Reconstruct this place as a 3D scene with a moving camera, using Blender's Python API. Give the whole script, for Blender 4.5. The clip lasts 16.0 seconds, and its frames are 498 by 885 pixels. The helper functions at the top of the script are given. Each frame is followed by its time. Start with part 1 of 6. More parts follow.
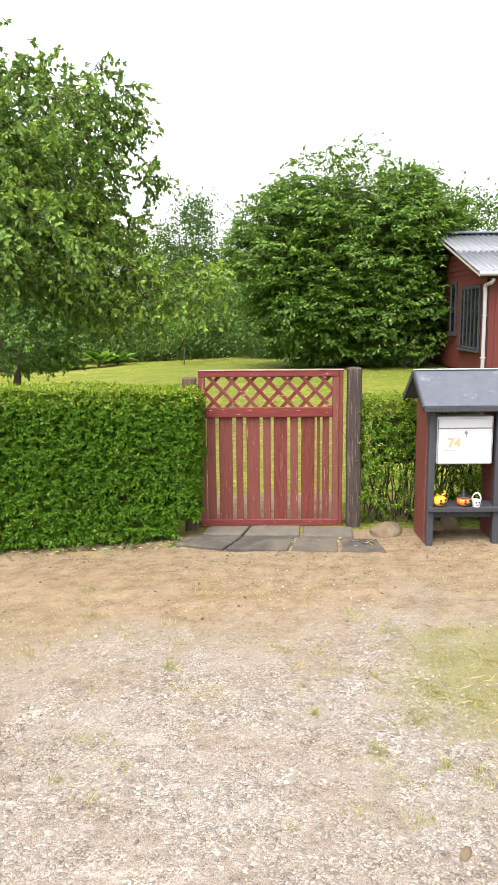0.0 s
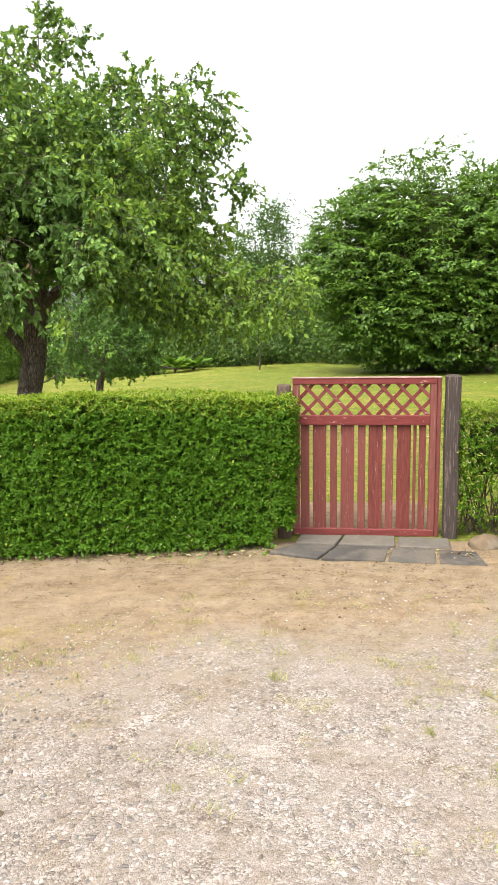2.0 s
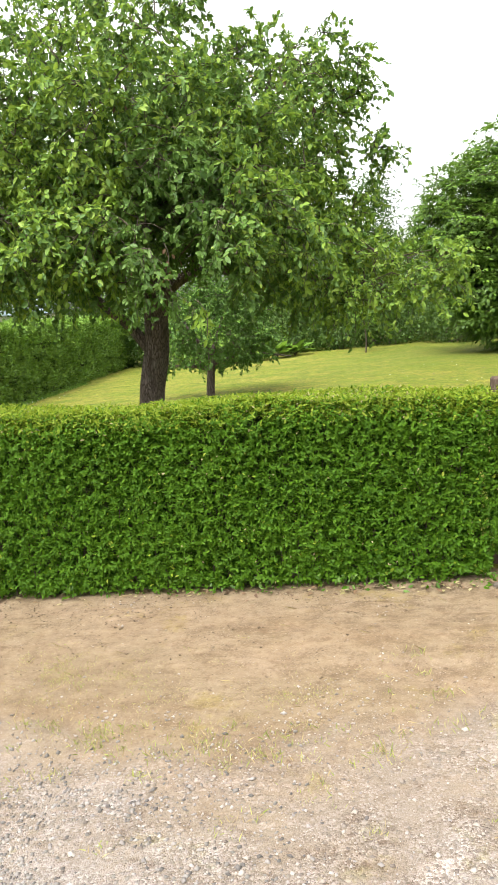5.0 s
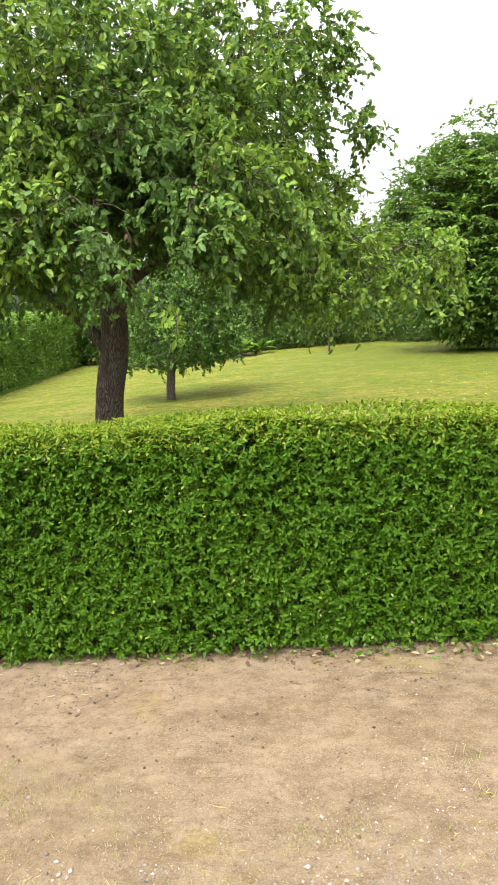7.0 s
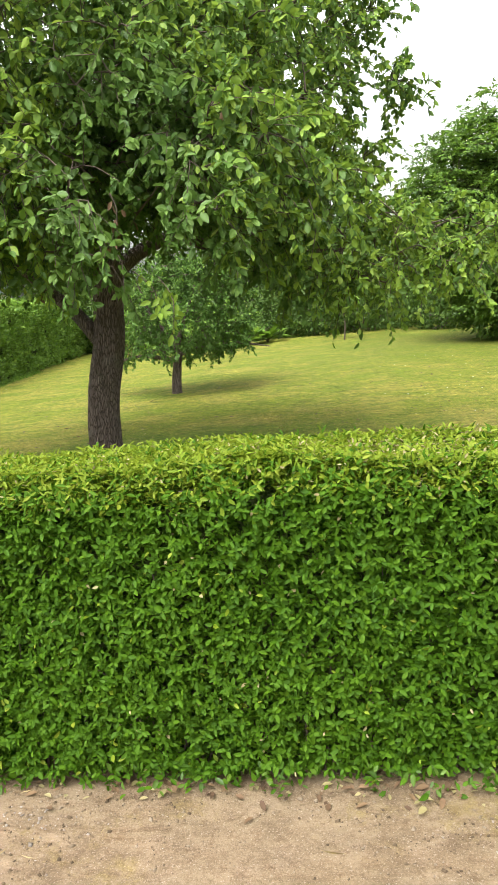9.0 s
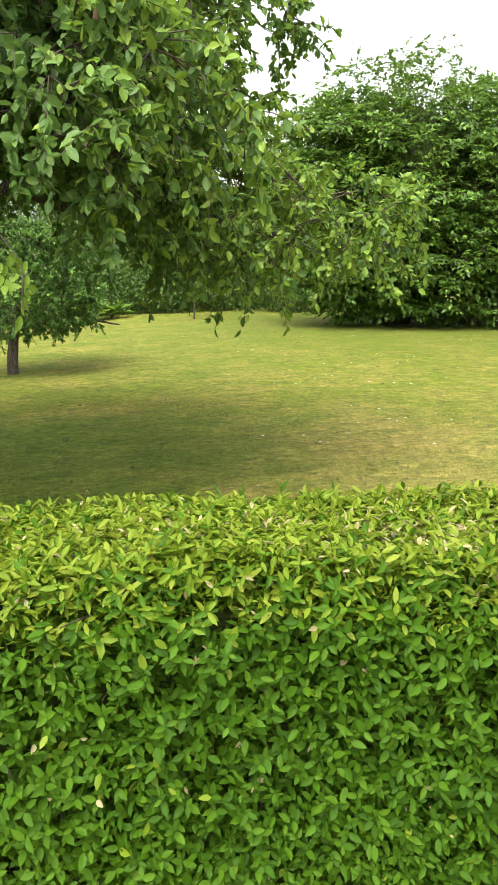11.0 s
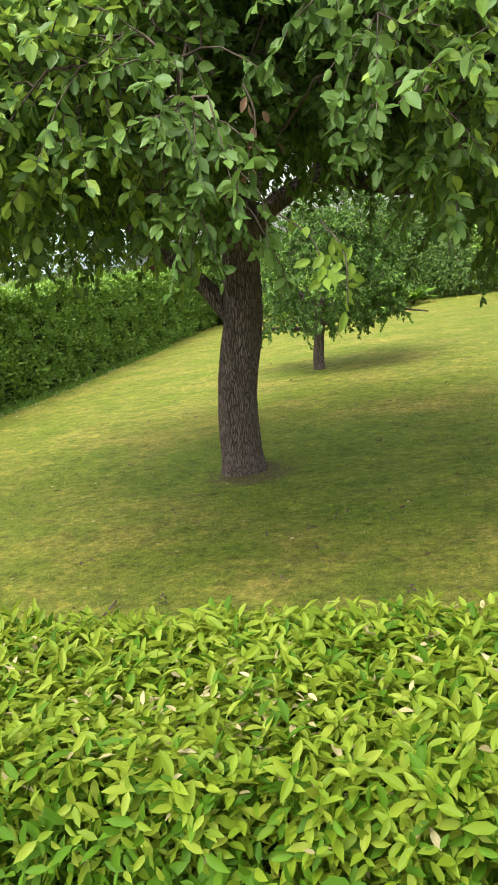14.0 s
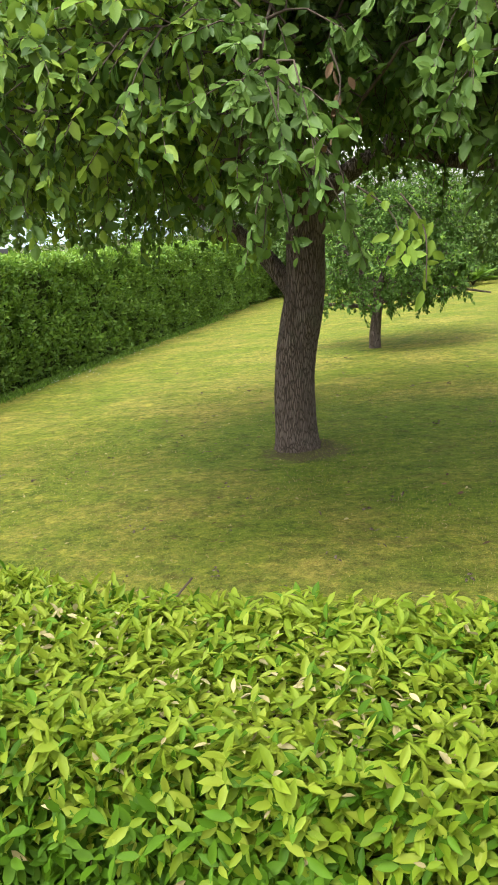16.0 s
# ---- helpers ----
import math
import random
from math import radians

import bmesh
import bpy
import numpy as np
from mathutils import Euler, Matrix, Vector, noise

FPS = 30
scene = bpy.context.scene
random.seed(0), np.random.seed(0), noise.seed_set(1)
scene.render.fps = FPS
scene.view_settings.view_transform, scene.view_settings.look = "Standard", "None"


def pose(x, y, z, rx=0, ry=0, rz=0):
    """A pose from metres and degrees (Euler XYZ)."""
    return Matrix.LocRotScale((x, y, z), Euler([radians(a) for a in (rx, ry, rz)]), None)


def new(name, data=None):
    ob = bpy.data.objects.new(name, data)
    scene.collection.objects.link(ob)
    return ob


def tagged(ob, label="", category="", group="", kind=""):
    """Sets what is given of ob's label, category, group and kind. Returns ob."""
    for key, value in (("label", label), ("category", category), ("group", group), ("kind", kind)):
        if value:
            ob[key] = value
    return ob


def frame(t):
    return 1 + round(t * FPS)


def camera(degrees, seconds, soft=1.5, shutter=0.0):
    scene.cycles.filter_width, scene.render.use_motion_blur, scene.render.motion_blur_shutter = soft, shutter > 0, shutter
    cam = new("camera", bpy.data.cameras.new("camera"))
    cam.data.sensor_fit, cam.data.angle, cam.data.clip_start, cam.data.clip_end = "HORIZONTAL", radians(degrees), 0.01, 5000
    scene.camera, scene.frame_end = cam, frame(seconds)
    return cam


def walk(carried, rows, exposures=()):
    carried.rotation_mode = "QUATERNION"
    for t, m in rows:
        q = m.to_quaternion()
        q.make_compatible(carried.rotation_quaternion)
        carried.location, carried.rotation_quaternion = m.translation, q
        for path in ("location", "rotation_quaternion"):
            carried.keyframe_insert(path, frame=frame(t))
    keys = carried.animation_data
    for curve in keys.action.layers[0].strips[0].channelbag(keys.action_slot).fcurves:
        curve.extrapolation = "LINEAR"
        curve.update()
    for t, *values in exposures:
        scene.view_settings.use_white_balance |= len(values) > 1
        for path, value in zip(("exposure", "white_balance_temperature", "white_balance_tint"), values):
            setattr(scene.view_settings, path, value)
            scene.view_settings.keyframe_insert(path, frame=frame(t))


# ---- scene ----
cam = camera(37.1, 16.0)
METRES, EYE, TILT, LEAN, TURN = 5.5, 1.58, -7.4, 1.0, 0.0
ROWS = [
    (0.0, 0.0, 0.0, 0.0, 0.02, -2.23, -0.42),
    (0.5, -0.0017, -0.0007, 0.0007, 2.15, -2.03, -0.44),
    (1.0, -0.0073, 0.0001, 0.0004, 4.34, -1.93, -0.59),
    (1.5, -0.0183, 0.0018, 0.0013, 5.43, -1.86, -0.83),
    (2.0, -0.0329, 0.0041, 0.0029, 5.4, -1.91, -0.85),
    (2.5, -0.047, 0.0116, 0.0029, 6.22, -2.01, -0.32),
    (3.0, -0.0591, 0.043, 0.0058, 10.86, -2.31, 0.37),
    (3.5, -0.073, 0.0769, 0.0139, 13.28, -2.6, 0.81),
    (4.0, -0.1017, 0.1023, 0.0168, 14.14, -2.79, 0.46),
    (4.5, -0.1433, 0.1224, 0.0231, 13.28, -3.03, 0.83),
    (7.0, -0.2409, 0.3025, 0.0463, 8.5, -3.49, 1.05),
    (7.5, -0.2501, 0.3505, 0.0495, 8.35, -3.62, 1.15),
    (8.0, -0.255, 0.4001, 0.061, 9.61, -3.87, 0.92),
    (10.5, -0.3253, 0.6431, 0.0849, 5.51, -5.92, 0.55),
    (11.0, -0.3394, 0.6886, 0.0943, -3.05, -6.33, -0.78),
    (11.5, -0.3374, 0.7289, 0.0979, -0.03, -6.64, 0.14),
    (12.0, -0.3266, 0.7669, 0.1048, 2.34, -6.77, 0.91),
    (12.5, -0.3263, 0.7811, 0.1089, 4.08, -6.88, 1.3),
    (13.0, -0.3442, 0.7887, 0.1084, 6.87, -6.79, 1.87),
    (13.5, -0.3684, 0.7956, 0.1053, 13.06, -6.72, 2.55),
    (14.0, -0.3854, 0.8004, 0.1035, 19.41, -6.95, 2.6),
    (14.5, -0.3981, 0.799, 0.1032, 24.16, -7.95, 2.02),
    (15.0, -0.4042, 0.8006, 0.1034, 25.64, -8.71, 1.43),
    (15.5, -0.4041, 0.8028, 0.1049, 24.83, -8.93, 0.67),
    (16.0, -0.4021, 0.8038, 0.1043, 23.24, -8.82, 0.34),
]
walk(cam, [(t, pose(0, 0, EYE, TILT, LEAN, TURN) @ pose(METRES * x, METRES * y, METRES * z, 90 + pitch, roll, yaw)) for t, x, y, z, yaw, pitch, roll in ROWS],
     exposures=((0.0, 0.3), (16.0, 0.3)))

# ---- world and sun: bright overcast summer day ----
SUN_AZ, SUN_EL = 205.0, 62.0
world = bpy.data.worlds.new("overcast_sky")
scene.world = world
world.use_nodes = True
wt = world.node_tree
wt.nodes.clear()
sky = wt.nodes.new("ShaderNodeTexSky")
sky.sky_type = "NISHITA"
sky.sun_disc = False
sky.sun_elevation = radians(SUN_EL)
sky.sun_rotation = radians(SUN_AZ)
sky.air_density, sky.dust_density, sky.ozone_density = 1.0, 6.0, 1.0
cloud = wt.nodes.new("ShaderNodeHueSaturation")
cloud.inputs["Saturation"].default_value = 0.12
cloud.inputs["Value"].default_value = 3.1
wbg = wt.nodes.new("ShaderNodeBackground")
wbg.inputs["Strength"].default_value = 0.15
wout = wt.nodes.new("ShaderNodeOutputWorld")
wt.links.new(sky.outputs[0], cloud.inputs["Color"])
wt.links.new(cloud.outputs[0], wbg.inputs["Color"])
wt.links.new(wbg.outputs[0], wout.inputs["Surface"])
sun_data = bpy.data.lights.new("sun", "SUN")
sun_data.energy, sun_data.angle, sun_data.color = 0.5, radians(55), (1.0, 0.94, 0.84)
sun = new("sun", sun_data)
sun.matrix_world = pose(0, 0, 20, 90 - SUN_EL, 0, 180 - SUN_AZ)


# ---- materials ----
class Nodes:
    """A small builder for one node material."""

    def __init__(self, name, rough=0.7, spec=0.4):
        self.m = bpy.data.materials.new(name)
        self.m.use_nodes = True
        self.t = self.m.node_tree
        self.t.nodes.clear()
        self.out = self.add("ShaderNodeOutputMaterial")
        self.b = self.add("ShaderNodeBsdfPrincipled")
        self.b.inputs["Roughness"].default_value = rough
        self.b.inputs["Specular IOR Level"].default_value = spec
        self.link(self.b.outputs[0], self.out.inputs["Surface"])
        self.co = self.add("ShaderNodeTexCoord").outputs["Object"]

    def add(self, kind):
        return self.t.nodes.new(kind)

    def link(self, a, b):
        self.t.links.new(a, b)

    def scaled(self, sx, sy, sz):
        n = self.add("ShaderNodeMapping")
        n.inputs["Scale"].default_value = (sx, sy, sz)
        self.link(self.co, n.inputs["Vector"])
        return n.outputs[0]

    def noise(self, scale, detail=4, rough=0.55, vec=None):
        n = self.add("ShaderNodeTexNoise")
        n.inputs["Scale"].default_value, n.inputs["Detail"].default_value, n.inputs["Roughness"].default_value = scale, detail, rough
        self.link(vec or self.co, n.inputs["Vector"])
        return n.outputs["Fac"]

    def voronoi(self, scale, out="Distance", vec=None, feature="F1"):
        n = self.add("ShaderNodeTexVoronoi")
        n.feature = feature
        n.inputs["Scale"].default_value = scale
        self.link(vec or self.co, n.inputs["Vector"])
        return n.outputs[out]

    def ramp(self, fac, *stops):
        n = self.add("ShaderNodeValToRGB")
        e = n.color_ramp.elements
        while len(e) < len(stops):
            e.new(0.5)
        for el, (p, c) in zip(e, stops):
            el.position = p
            el.color = (*c, 1) if isinstance(c, tuple) else (c, c, c, 1)
        self.link(fac, n.inputs[0])
        return n.outputs[0]

    def mix(self, fac, a, b, mode="MIX"):
        n = self.add("ShaderNodeMix")
        n.data_type, n.blend_type = "RGBA", mode
        for sock, v in ((n.inputs["Factor"], fac), (n.inputs[6], a), (n.inputs[7], b)):
            if isinstance(v, (int, float)):
                sock.default_value = v
            elif isinstance(v, tuple):
                sock.default_value = (*v, 1)
            else:
                self.link(v, sock)
        return n.outputs[2]

    def math(self, op, a, b=0.0):
        n = self.add("ShaderNodeMath")
        n.operation = op
        for sock, v in zip(n.inputs, (a, b)):
            if isinstance(v, (int, float)):
                sock.default_value = v
            else:
                self.link(v, sock)
        return n.outputs[0]

    def axis(self, i):
        n = self.add("ShaderNodeSeparateXYZ")
        self.link(self.co, n.inputs[0])
        return n.outputs[i]

    def island(self):
        return self.add("ShaderNodeNewGeometry").outputs["Random Per Island"]

    def object_random(self):
        return self.add("ShaderNodeObjectInfo").outputs["Random"]

    def colour(self, c):
        if isinstance(c, tuple):
            self.b.inputs["Base Color"].default_value = (*c, 1)
        else:
            self.link(c, self.b.inputs["Base Color"])
        return self

    def rough(self, r):
        self.link(r, self.b.inputs["Roughness"])
        return self

    def bump(self, h, strength=0.4, dist=0.01):
        n = self.add("ShaderNodeBump")
        n.inputs["Strength"].default_value, n.inputs["Distance"].default_value = strength, dist
        self.link(h, n.inputs["Height"])
        self.link(n.outputs[0], self.b.inputs["Normal"])
        return self

    def translucent(self, c, amount):
        tr, mx = self.add("ShaderNodeBsdfTranslucent"), self.add("ShaderNodeMixShader")
        if isinstance(c, tuple):
            tr.inputs["Color"].default_value = (*c, 1)
        else:
            self.link(c, tr.inputs["Color"])
        mx.inputs[0].default_value = amount
        self.link(self.b.outputs[0], mx.inputs[1])
        self.link(tr.outputs[0], mx.inputs[2])
        self.link(mx.outputs[0], self.out.inputs["Surface"])
        return self


def leaf_material(name, dark, mid, light, rough=0.45, glow=0.3, spec=0.45):
    k = Nodes(name, rough, spec)
    c = k.ramp(k.island(), (0.0, dark), (0.5, mid), (1.0, light))
    c = k.mix(k.ramp(k.noise(2.2, 2), (0.35, 0.0), (0.65, 1.0)), c, k.mix(0.28, c, light))
    vein = k.mix(k.ramp(k.noise(60, 3), (0.3, 0.0), (0.8, 0.35)), c, dark)
    k.colour(vein)
    k.translucent(k.mix(0.55, c, light), glow)
    return k.m


def paint_material(name, base, worn, dark, rough=0.6, grain=(6, 6, 0.6), wear=0.62):
    """Weathered painted or stained wood with grain along local z."""
    k = Nodes(name, rough, 0.14)
    v = k.scaled(*grain)
    g = k.noise(14, 6, 0.65, v)
    c = k.mix(k.ramp(g, (0.3, 0.0), (0.7, 1.0)), dark, base)
    c = k.mix(k.math("MULTIPLY", k.object_random(), 0.35), c, k.mix(0.25, base, worn))
    streak = k.noise(9, 8, 0.7, k.scaled(grain[0] * 2.2, grain[1] * 2.2, grain[2]))
    c = k.mix(k.ramp(streak, (wear, 0.0), (wear + 0.06, 1.0)), c, worn)
    k.colour(c)
    k.bump(g, 0.35, 0.003)
    return k.m


M = {}
M["privet"] = leaf_material("privet_leaf", (0.033, 0.088, 0.003), (0.054, 0.132, 0.004), (0.088, 0.182, 0.008), 0.6, 0.34, 0.16)
M["privet_young"] = leaf_material("young_privet_leaf", (0.105, 0.185, 0.007), (0.185, 0.272, 0.014), (0.275, 0.33, 0.034), 0.55, 0.44, 0.22)
M["privet_dry"] = leaf_material("dry_privet_leaf", (0.17, 0.145, 0.05), (0.28, 0.24, 0.1), (0.4, 0.35, 0.18), 0.7, 0.2)
M["pear"] = leaf_material("pear_leaf", (0.038, 0.09, 0.014), (0.082, 0.165, 0.025), (0.155, 0.255, 0.05), 0.5, 0.34, 0.3)
M["pear_young_lit"] = leaf_material("young_lit_pear_leaf", (0.11, 0.21, 0.02), (0.17, 0.285, 0.03), (0.265, 0.365, 0.05), 0.48, 0.38, 0.3)
M["apple"] = leaf_material("apple_leaf", (0.04, 0.098, 0.016), (0.077, 0.16, 0.026), (0.128, 0.235, 0.04), 0.5, 0.28, 0.22)
M["shrub"] = leaf_material("shrub_leaf", (0.03, 0.078, 0.008), (0.065, 0.138, 0.012), (0.13, 0.225, 0.02), 0.5, 0.36)
M["conifer"] = leaf_material("clipped_hedge_leaf", (0.065, 0.135, 0.02), (0.12, 0.225, 0.03), (0.21, 0.335, 0.045), 0.5, 0.28, 0.3)
M["bush"] = leaf_material("bush_leaf", (0.025, 0.062, 0.01), (0.052, 0.108, 0.014), (0.1, 0.165, 0.022), 0.55, 0.25, 0.3)
M["lime"] = leaf_material("lime_bush_leaf", (0.09, 0.2, 0.02), (0.15, 0.3, 0.03), (0.26, 0.4, 0.05), 0.5, 0.35)
M["dead_leaf"] = leaf_material("dead_leaf", (0.05, 0.028, 0.016), (0.11, 0.062, 0.03), (0.2, 0.125, 0.06), 0.8, 0.1)
M["blade"] = leaf_material("grass_blade", (0.075, 0.115, 0.01), (0.145, 0.185, 0.02), (0.27, 0.265, 0.06), 0.6, 0.3, 0.25)
M["tuft"] = leaf_material("tuft_blade", (0.1, 0.15, 0.015), (0.19, 0.24, 0.03), (0.34, 0.33, 0.09), 0.6, 0.3)
M["straw"] = leaf_material("straw", (0.2, 0.14, 0.05), (0.3, 0.23, 0.1), (0.42, 0.34, 0.17), 0.7, 0.15)

k = Nodes("bark", 0.9, 0.2)
v = k.scaled(1, 1, 0.16)
vor = k.voronoi(62, "Distance", v, "DISTANCE_TO_EDGE")
gr = k.noise(22, 8, 0.7, v)
c = k.mix(k.ramp(vor, (0.0, 0.0), (0.16, 1.0)), (0.055, 0.042, 0.034), k.mix(k.ramp(gr, (0.3, 0.0), (0.75, 1.0)), (0.095, 0.07, 0.058), (0.24, 0.195, 0.165)))
c = k.mix(k.ramp(k.noise(5, 5), (0.55, 0.0), (0.75, 0.4)), c, (0.13, 0.14, 0.1))
k.colour(c)
k.bump(k.math("ADD", k.ramp(vor, (0.0, 0.0), (0.2, 1.0)), gr), 0.9, 0.02)
M["bark"] = k.m

k = Nodes("twig_bark", 0.85, 0.2)
k.colour(k.mix(k.noise(30, 4), (0.035, 0.027, 0.02), (0.11, 0.085, 0.062)))
M["twig"] = k.m

# dark fill for foliage, its colour standing in for the shade inside
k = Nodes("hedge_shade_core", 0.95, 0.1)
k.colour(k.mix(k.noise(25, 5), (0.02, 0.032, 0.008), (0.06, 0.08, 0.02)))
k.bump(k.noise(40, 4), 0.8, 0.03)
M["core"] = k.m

# gravel, with a sandy strip along the hedge
def tint(k, fac, c, by):
    """Stains c by a colour where fac is high, keeping its grain."""
    return k.mix(fac, c, k.mix(1.0, c, by, "MULTIPLY"))


k = Nodes("gravel_road", 0.95, 0.08)
warped = k.add("ShaderNodeVectorMath")
warped.operation = "ADD"
wn = k.add("ShaderNodeTexNoise")
wn.inputs["Scale"].default_value = 22
k.link(k.co, wn.inputs["Vector"])
ws = k.add("ShaderNodeVectorMath")
ws.operation = "SCALE"
ws.inputs["Scale"].default_value = 0.03
k.link(wn.outputs["Color"], ws.inputs[0])
k.link(k.co, warped.inputs[0])
k.link(ws.outputs[0], warped.inputs[1])
grit_at = warped.outputs[0]


def grit(scale):
    sep = k.add("ShaderNodeSeparateColor")
    k.link(k.voronoi(scale, "Color", grit_at), sep.inputs[0])
    gap = k.ramp(k.voronoi(scale, "Distance", grit_at, "DISTANCE_TO_EDGE"), (0.0, 0.0), (0.22, 1.0))
    return sep.outputs[0], sep.outputs[1], gap


ra_, rb_, gap_a = grit(62)
rc_, rd_, gap_b = grit(150)
small = k.ramp(rc_, (0.0, (0.13, 0.105, 0.085)), (0.45, (0.27, 0.228, 0.19)), (1.0, (0.44, 0.395, 0.35)))
small = k.mix(k.math("MULTIPLY", k.math("SUBTRACT", 1.0, gap_b), 0.4), small, (0.1, 0.077, 0.058))
large = k.ramp(ra_, (0.0, (0.15, 0.135, 0.125)), (0.5, (0.31, 0.275, 0.24)), (1.0, (0.44, 0.4, 0.36)))
large = k.mix(k.math("MULTIPLY", k.math("SUBTRACT", 1.0, gap_a), 0.45), large, (0.09, 0.07, 0.052))
coarse = k.math("MULTIPLY", k.ramp(rb_, (0.5, 0.0), (0.56, 1.0)), k.ramp(k.noise(1.7, 6, 0.65), (0.4, 0.0), (0.58, 1.0)))
fines = k.mix(k.ramp(k.noise(190, 6, 0.8), (0.36, 0.0), (0.62, 1.0)), (0.13, 0.103, 0.077), (0.34, 0.29, 0.238))
gravel = k.mix(k.ramp(k.noise(4.5, 8, 0.7), (0.4, 0.0), (0.56, 1.0)), fines, small)
gravel = k.mix(coarse, gravel, large)
gravel = tint(k, k.ramp(k.noise(14, 9, 0.8, k.scaled(0.8, 1.2, 1)), (0.53, 0.0), (0.62, 1.0)), gravel, (0.68, 0.63, 0.58))
gravel = tint(k, k.ramp(k.noise(1.3, 8, 0.72), (0.46, 0.0), (0.64, 1.0)), gravel, (0.82, 0.77, 0.71))
gravel = tint(k, k.ramp(k.noise(2.4, 8, 0.72, k.scaled(0.7, 1.5, 1.0)), (0.55, 0.0), (0.7, 0.9)), gravel, (1.45, 1.44, 1.46))
sand = k.mix(k.ramp(k.mix(0.5, k.noise(140, 8, 0.8), k.noise(9, 9, 0.78, k.scaled(0.85, 1.15, 1))), (0.36, 0.0), (0.62, 1.0)), (0.095, 0.069, 0.041), (0.255, 0.195, 0.124))
sand = k.mix(k.ramp(k.noise(170, 3), (0.6, 0.0), (0.68, 0.7)), sand, (0.33, 0.275, 0.215))
sand = k.mix(1.0, sand, (1.01, 1.0, 0.99), "MULTIPLY")
sand = tint(k, k.ramp(k.noise(0.8, 8, 0.7, k.scaled(0.6, 1.5, 1)), (0.44, 0.0), (0.6, 1.0)), sand, (1.06, 1.03, 1.04))
sand = tint(k, k.ramp(k.noise(34, 8, 0.8), (0.58, 0.0), (0.66, 1.0)), sand, (0.76, 0.72, 0.68))
sand = tint(k, k.ramp(k.noise(11, 9, 0.8), (0.52, 0.0), (0.61, 1.0)), sand, (0.88, 0.85, 0.81))
sand = tint(k, k.ramp(k.noise(3.2, 9, 0.76, k.scaled(0.8, 1.2, 1)), (0.5, 0.0), (0.66, 1.0)), sand, (0.88, 0.86, 0.83))
sand = tint(k, k.ramp(k.noise(5.5, 9, 0.8), (0.52, 0.0), (0.6, 1.0)), sand, (1.16, 1.18, 1.25))
sand = tint(k, k.ramp(k.noise(21, 9, 0.8), (0.53, 0.0), (0.6, 1.0)), sand, (0.8, 0.77, 0.74))
rut = k.math("MULTIPLY", k.ramp(k.noise(7, 9, 0.78, k.scaled(0.4, 2.6, 1)), (0.54, 0.0), (0.6, 1.0)), k.ramp(k.noise(1.1, 4), (0.46, 0.0), (0.56, 1.0)))
sand = tint(k, rut, sand, (0.76, 0.72, 0.67))
edge = k.math("ADD", k.axis(1), k.math("MULTIPLY", k.math("SUBTRACT", k.noise(0.9, 7, 0.68), 0.5), 2.8))
edge = k.math("SUBTRACT", edge, k.math("MULTIPLY", k.axis(0), 0.16))
band = k.ramp(k.math("MULTIPLY", edge, 0.2), (0.6, 0.0), (0.78, 1.0))
gravel = k.mix(1.0, gravel, (1.1, 1.115, 1.14), "MULTIPLY")
c = k.mix(band, gravel, sand)
c = tint(k, k.ramp(k.noise(0.9, 9, 0.75, k.scaled(0.5, 1.7, 1)), (0.5, 0.0), (0.66, 0.42)), c, (0.78, 0.71, 0.62))
c = tint(k, k.ramp(k.noise(2.3, 9, 0.75), (0.57, 0.0), (0.68, 0.8)), c, (0.95, 0.98, 0.55))
mossy = k.add("ShaderNodeVectorMath")
mossy.operation = "DISTANCE"
k.link(k.scaled(1.0, 0.85, 1.0), mossy.inputs[0])
mossy.inputs[1].default_value = (1.12, 2.55, 0.0)
ragged = k.math("ADD", mossy.outputs["Value"], k.math("MULTIPLY", k.math("SUBTRACT", k.noise(5, 7, 0.7), 0.5), 0.9))
c = k.mix(k.ramp(ragged, (0.22, 0.7), (0.62, 0.0)), c, k.mix(k.noise(60, 5), (0.12, 0.12, 0.03), (0.27, 0.24, 0.09)))
k.colour(c)
relief = k.math("ADD", k.math("MULTIPLY", gap_b, 0.5), k.math("MULTIPLY", k.math("MULTIPLY", gap_a, coarse), 1.6))
relief = k.math("MULTIPLY", relief, k.math("SUBTRACT", 1.0, k.math("MULTIPLY", band, 0.85)))
k.bump(k.math("ADD", relief, k.math("MULTIPLY", k.noise(20, 9, 0.75), 1.4)), 0.7, 0.01)
M["road"] = k.m

k = Nodes("mown_lawn", 0.85, 0.15)
fine = k.mix(0.5, k.noise(85, 6, 0.75), k.noise(19, 6, 0.75))
c = k.mix(k.ramp(fine, (0.4, 0.0), (0.6, 1.0)), (0.075, 0.105, 0.012), (0.23, 0.255, 0.04))
dry = k.ramp(k.noise(0.9, 10, 0.78), (0.44, 0.0), (0.58, 1.0))
c = k.mix(k.math("MULTIPLY", dry, 0.62), c, k.mix(k.ramp(fine, (0.4, 0.0), (0.6, 1.0)), (0.15, 0.125, 0.032), (0.42, 0.35, 0.125)))
lush = k.ramp(k.noise(0.8, 10, 0.74, k.scaled(0.8, 1.0, 1.0)), (0.5, 0.0), (0.6, 0.62))
c = k.mix(lush, c, k.mix(k.ramp(fine, (0.4, 0.0), (0.6, 1.0)), (0.06, 0.105, 0.008), (0.17, 0.23, 0.024)))
worn = k.add("ShaderNodeVectorMath")
worn.operation = "DISTANCE"
k.link(k.scaled(1.0, 0.7, 1.0), worn.inputs[0])
worn.inputs[1].default_value = (-0.3, 7.1, 0.0)
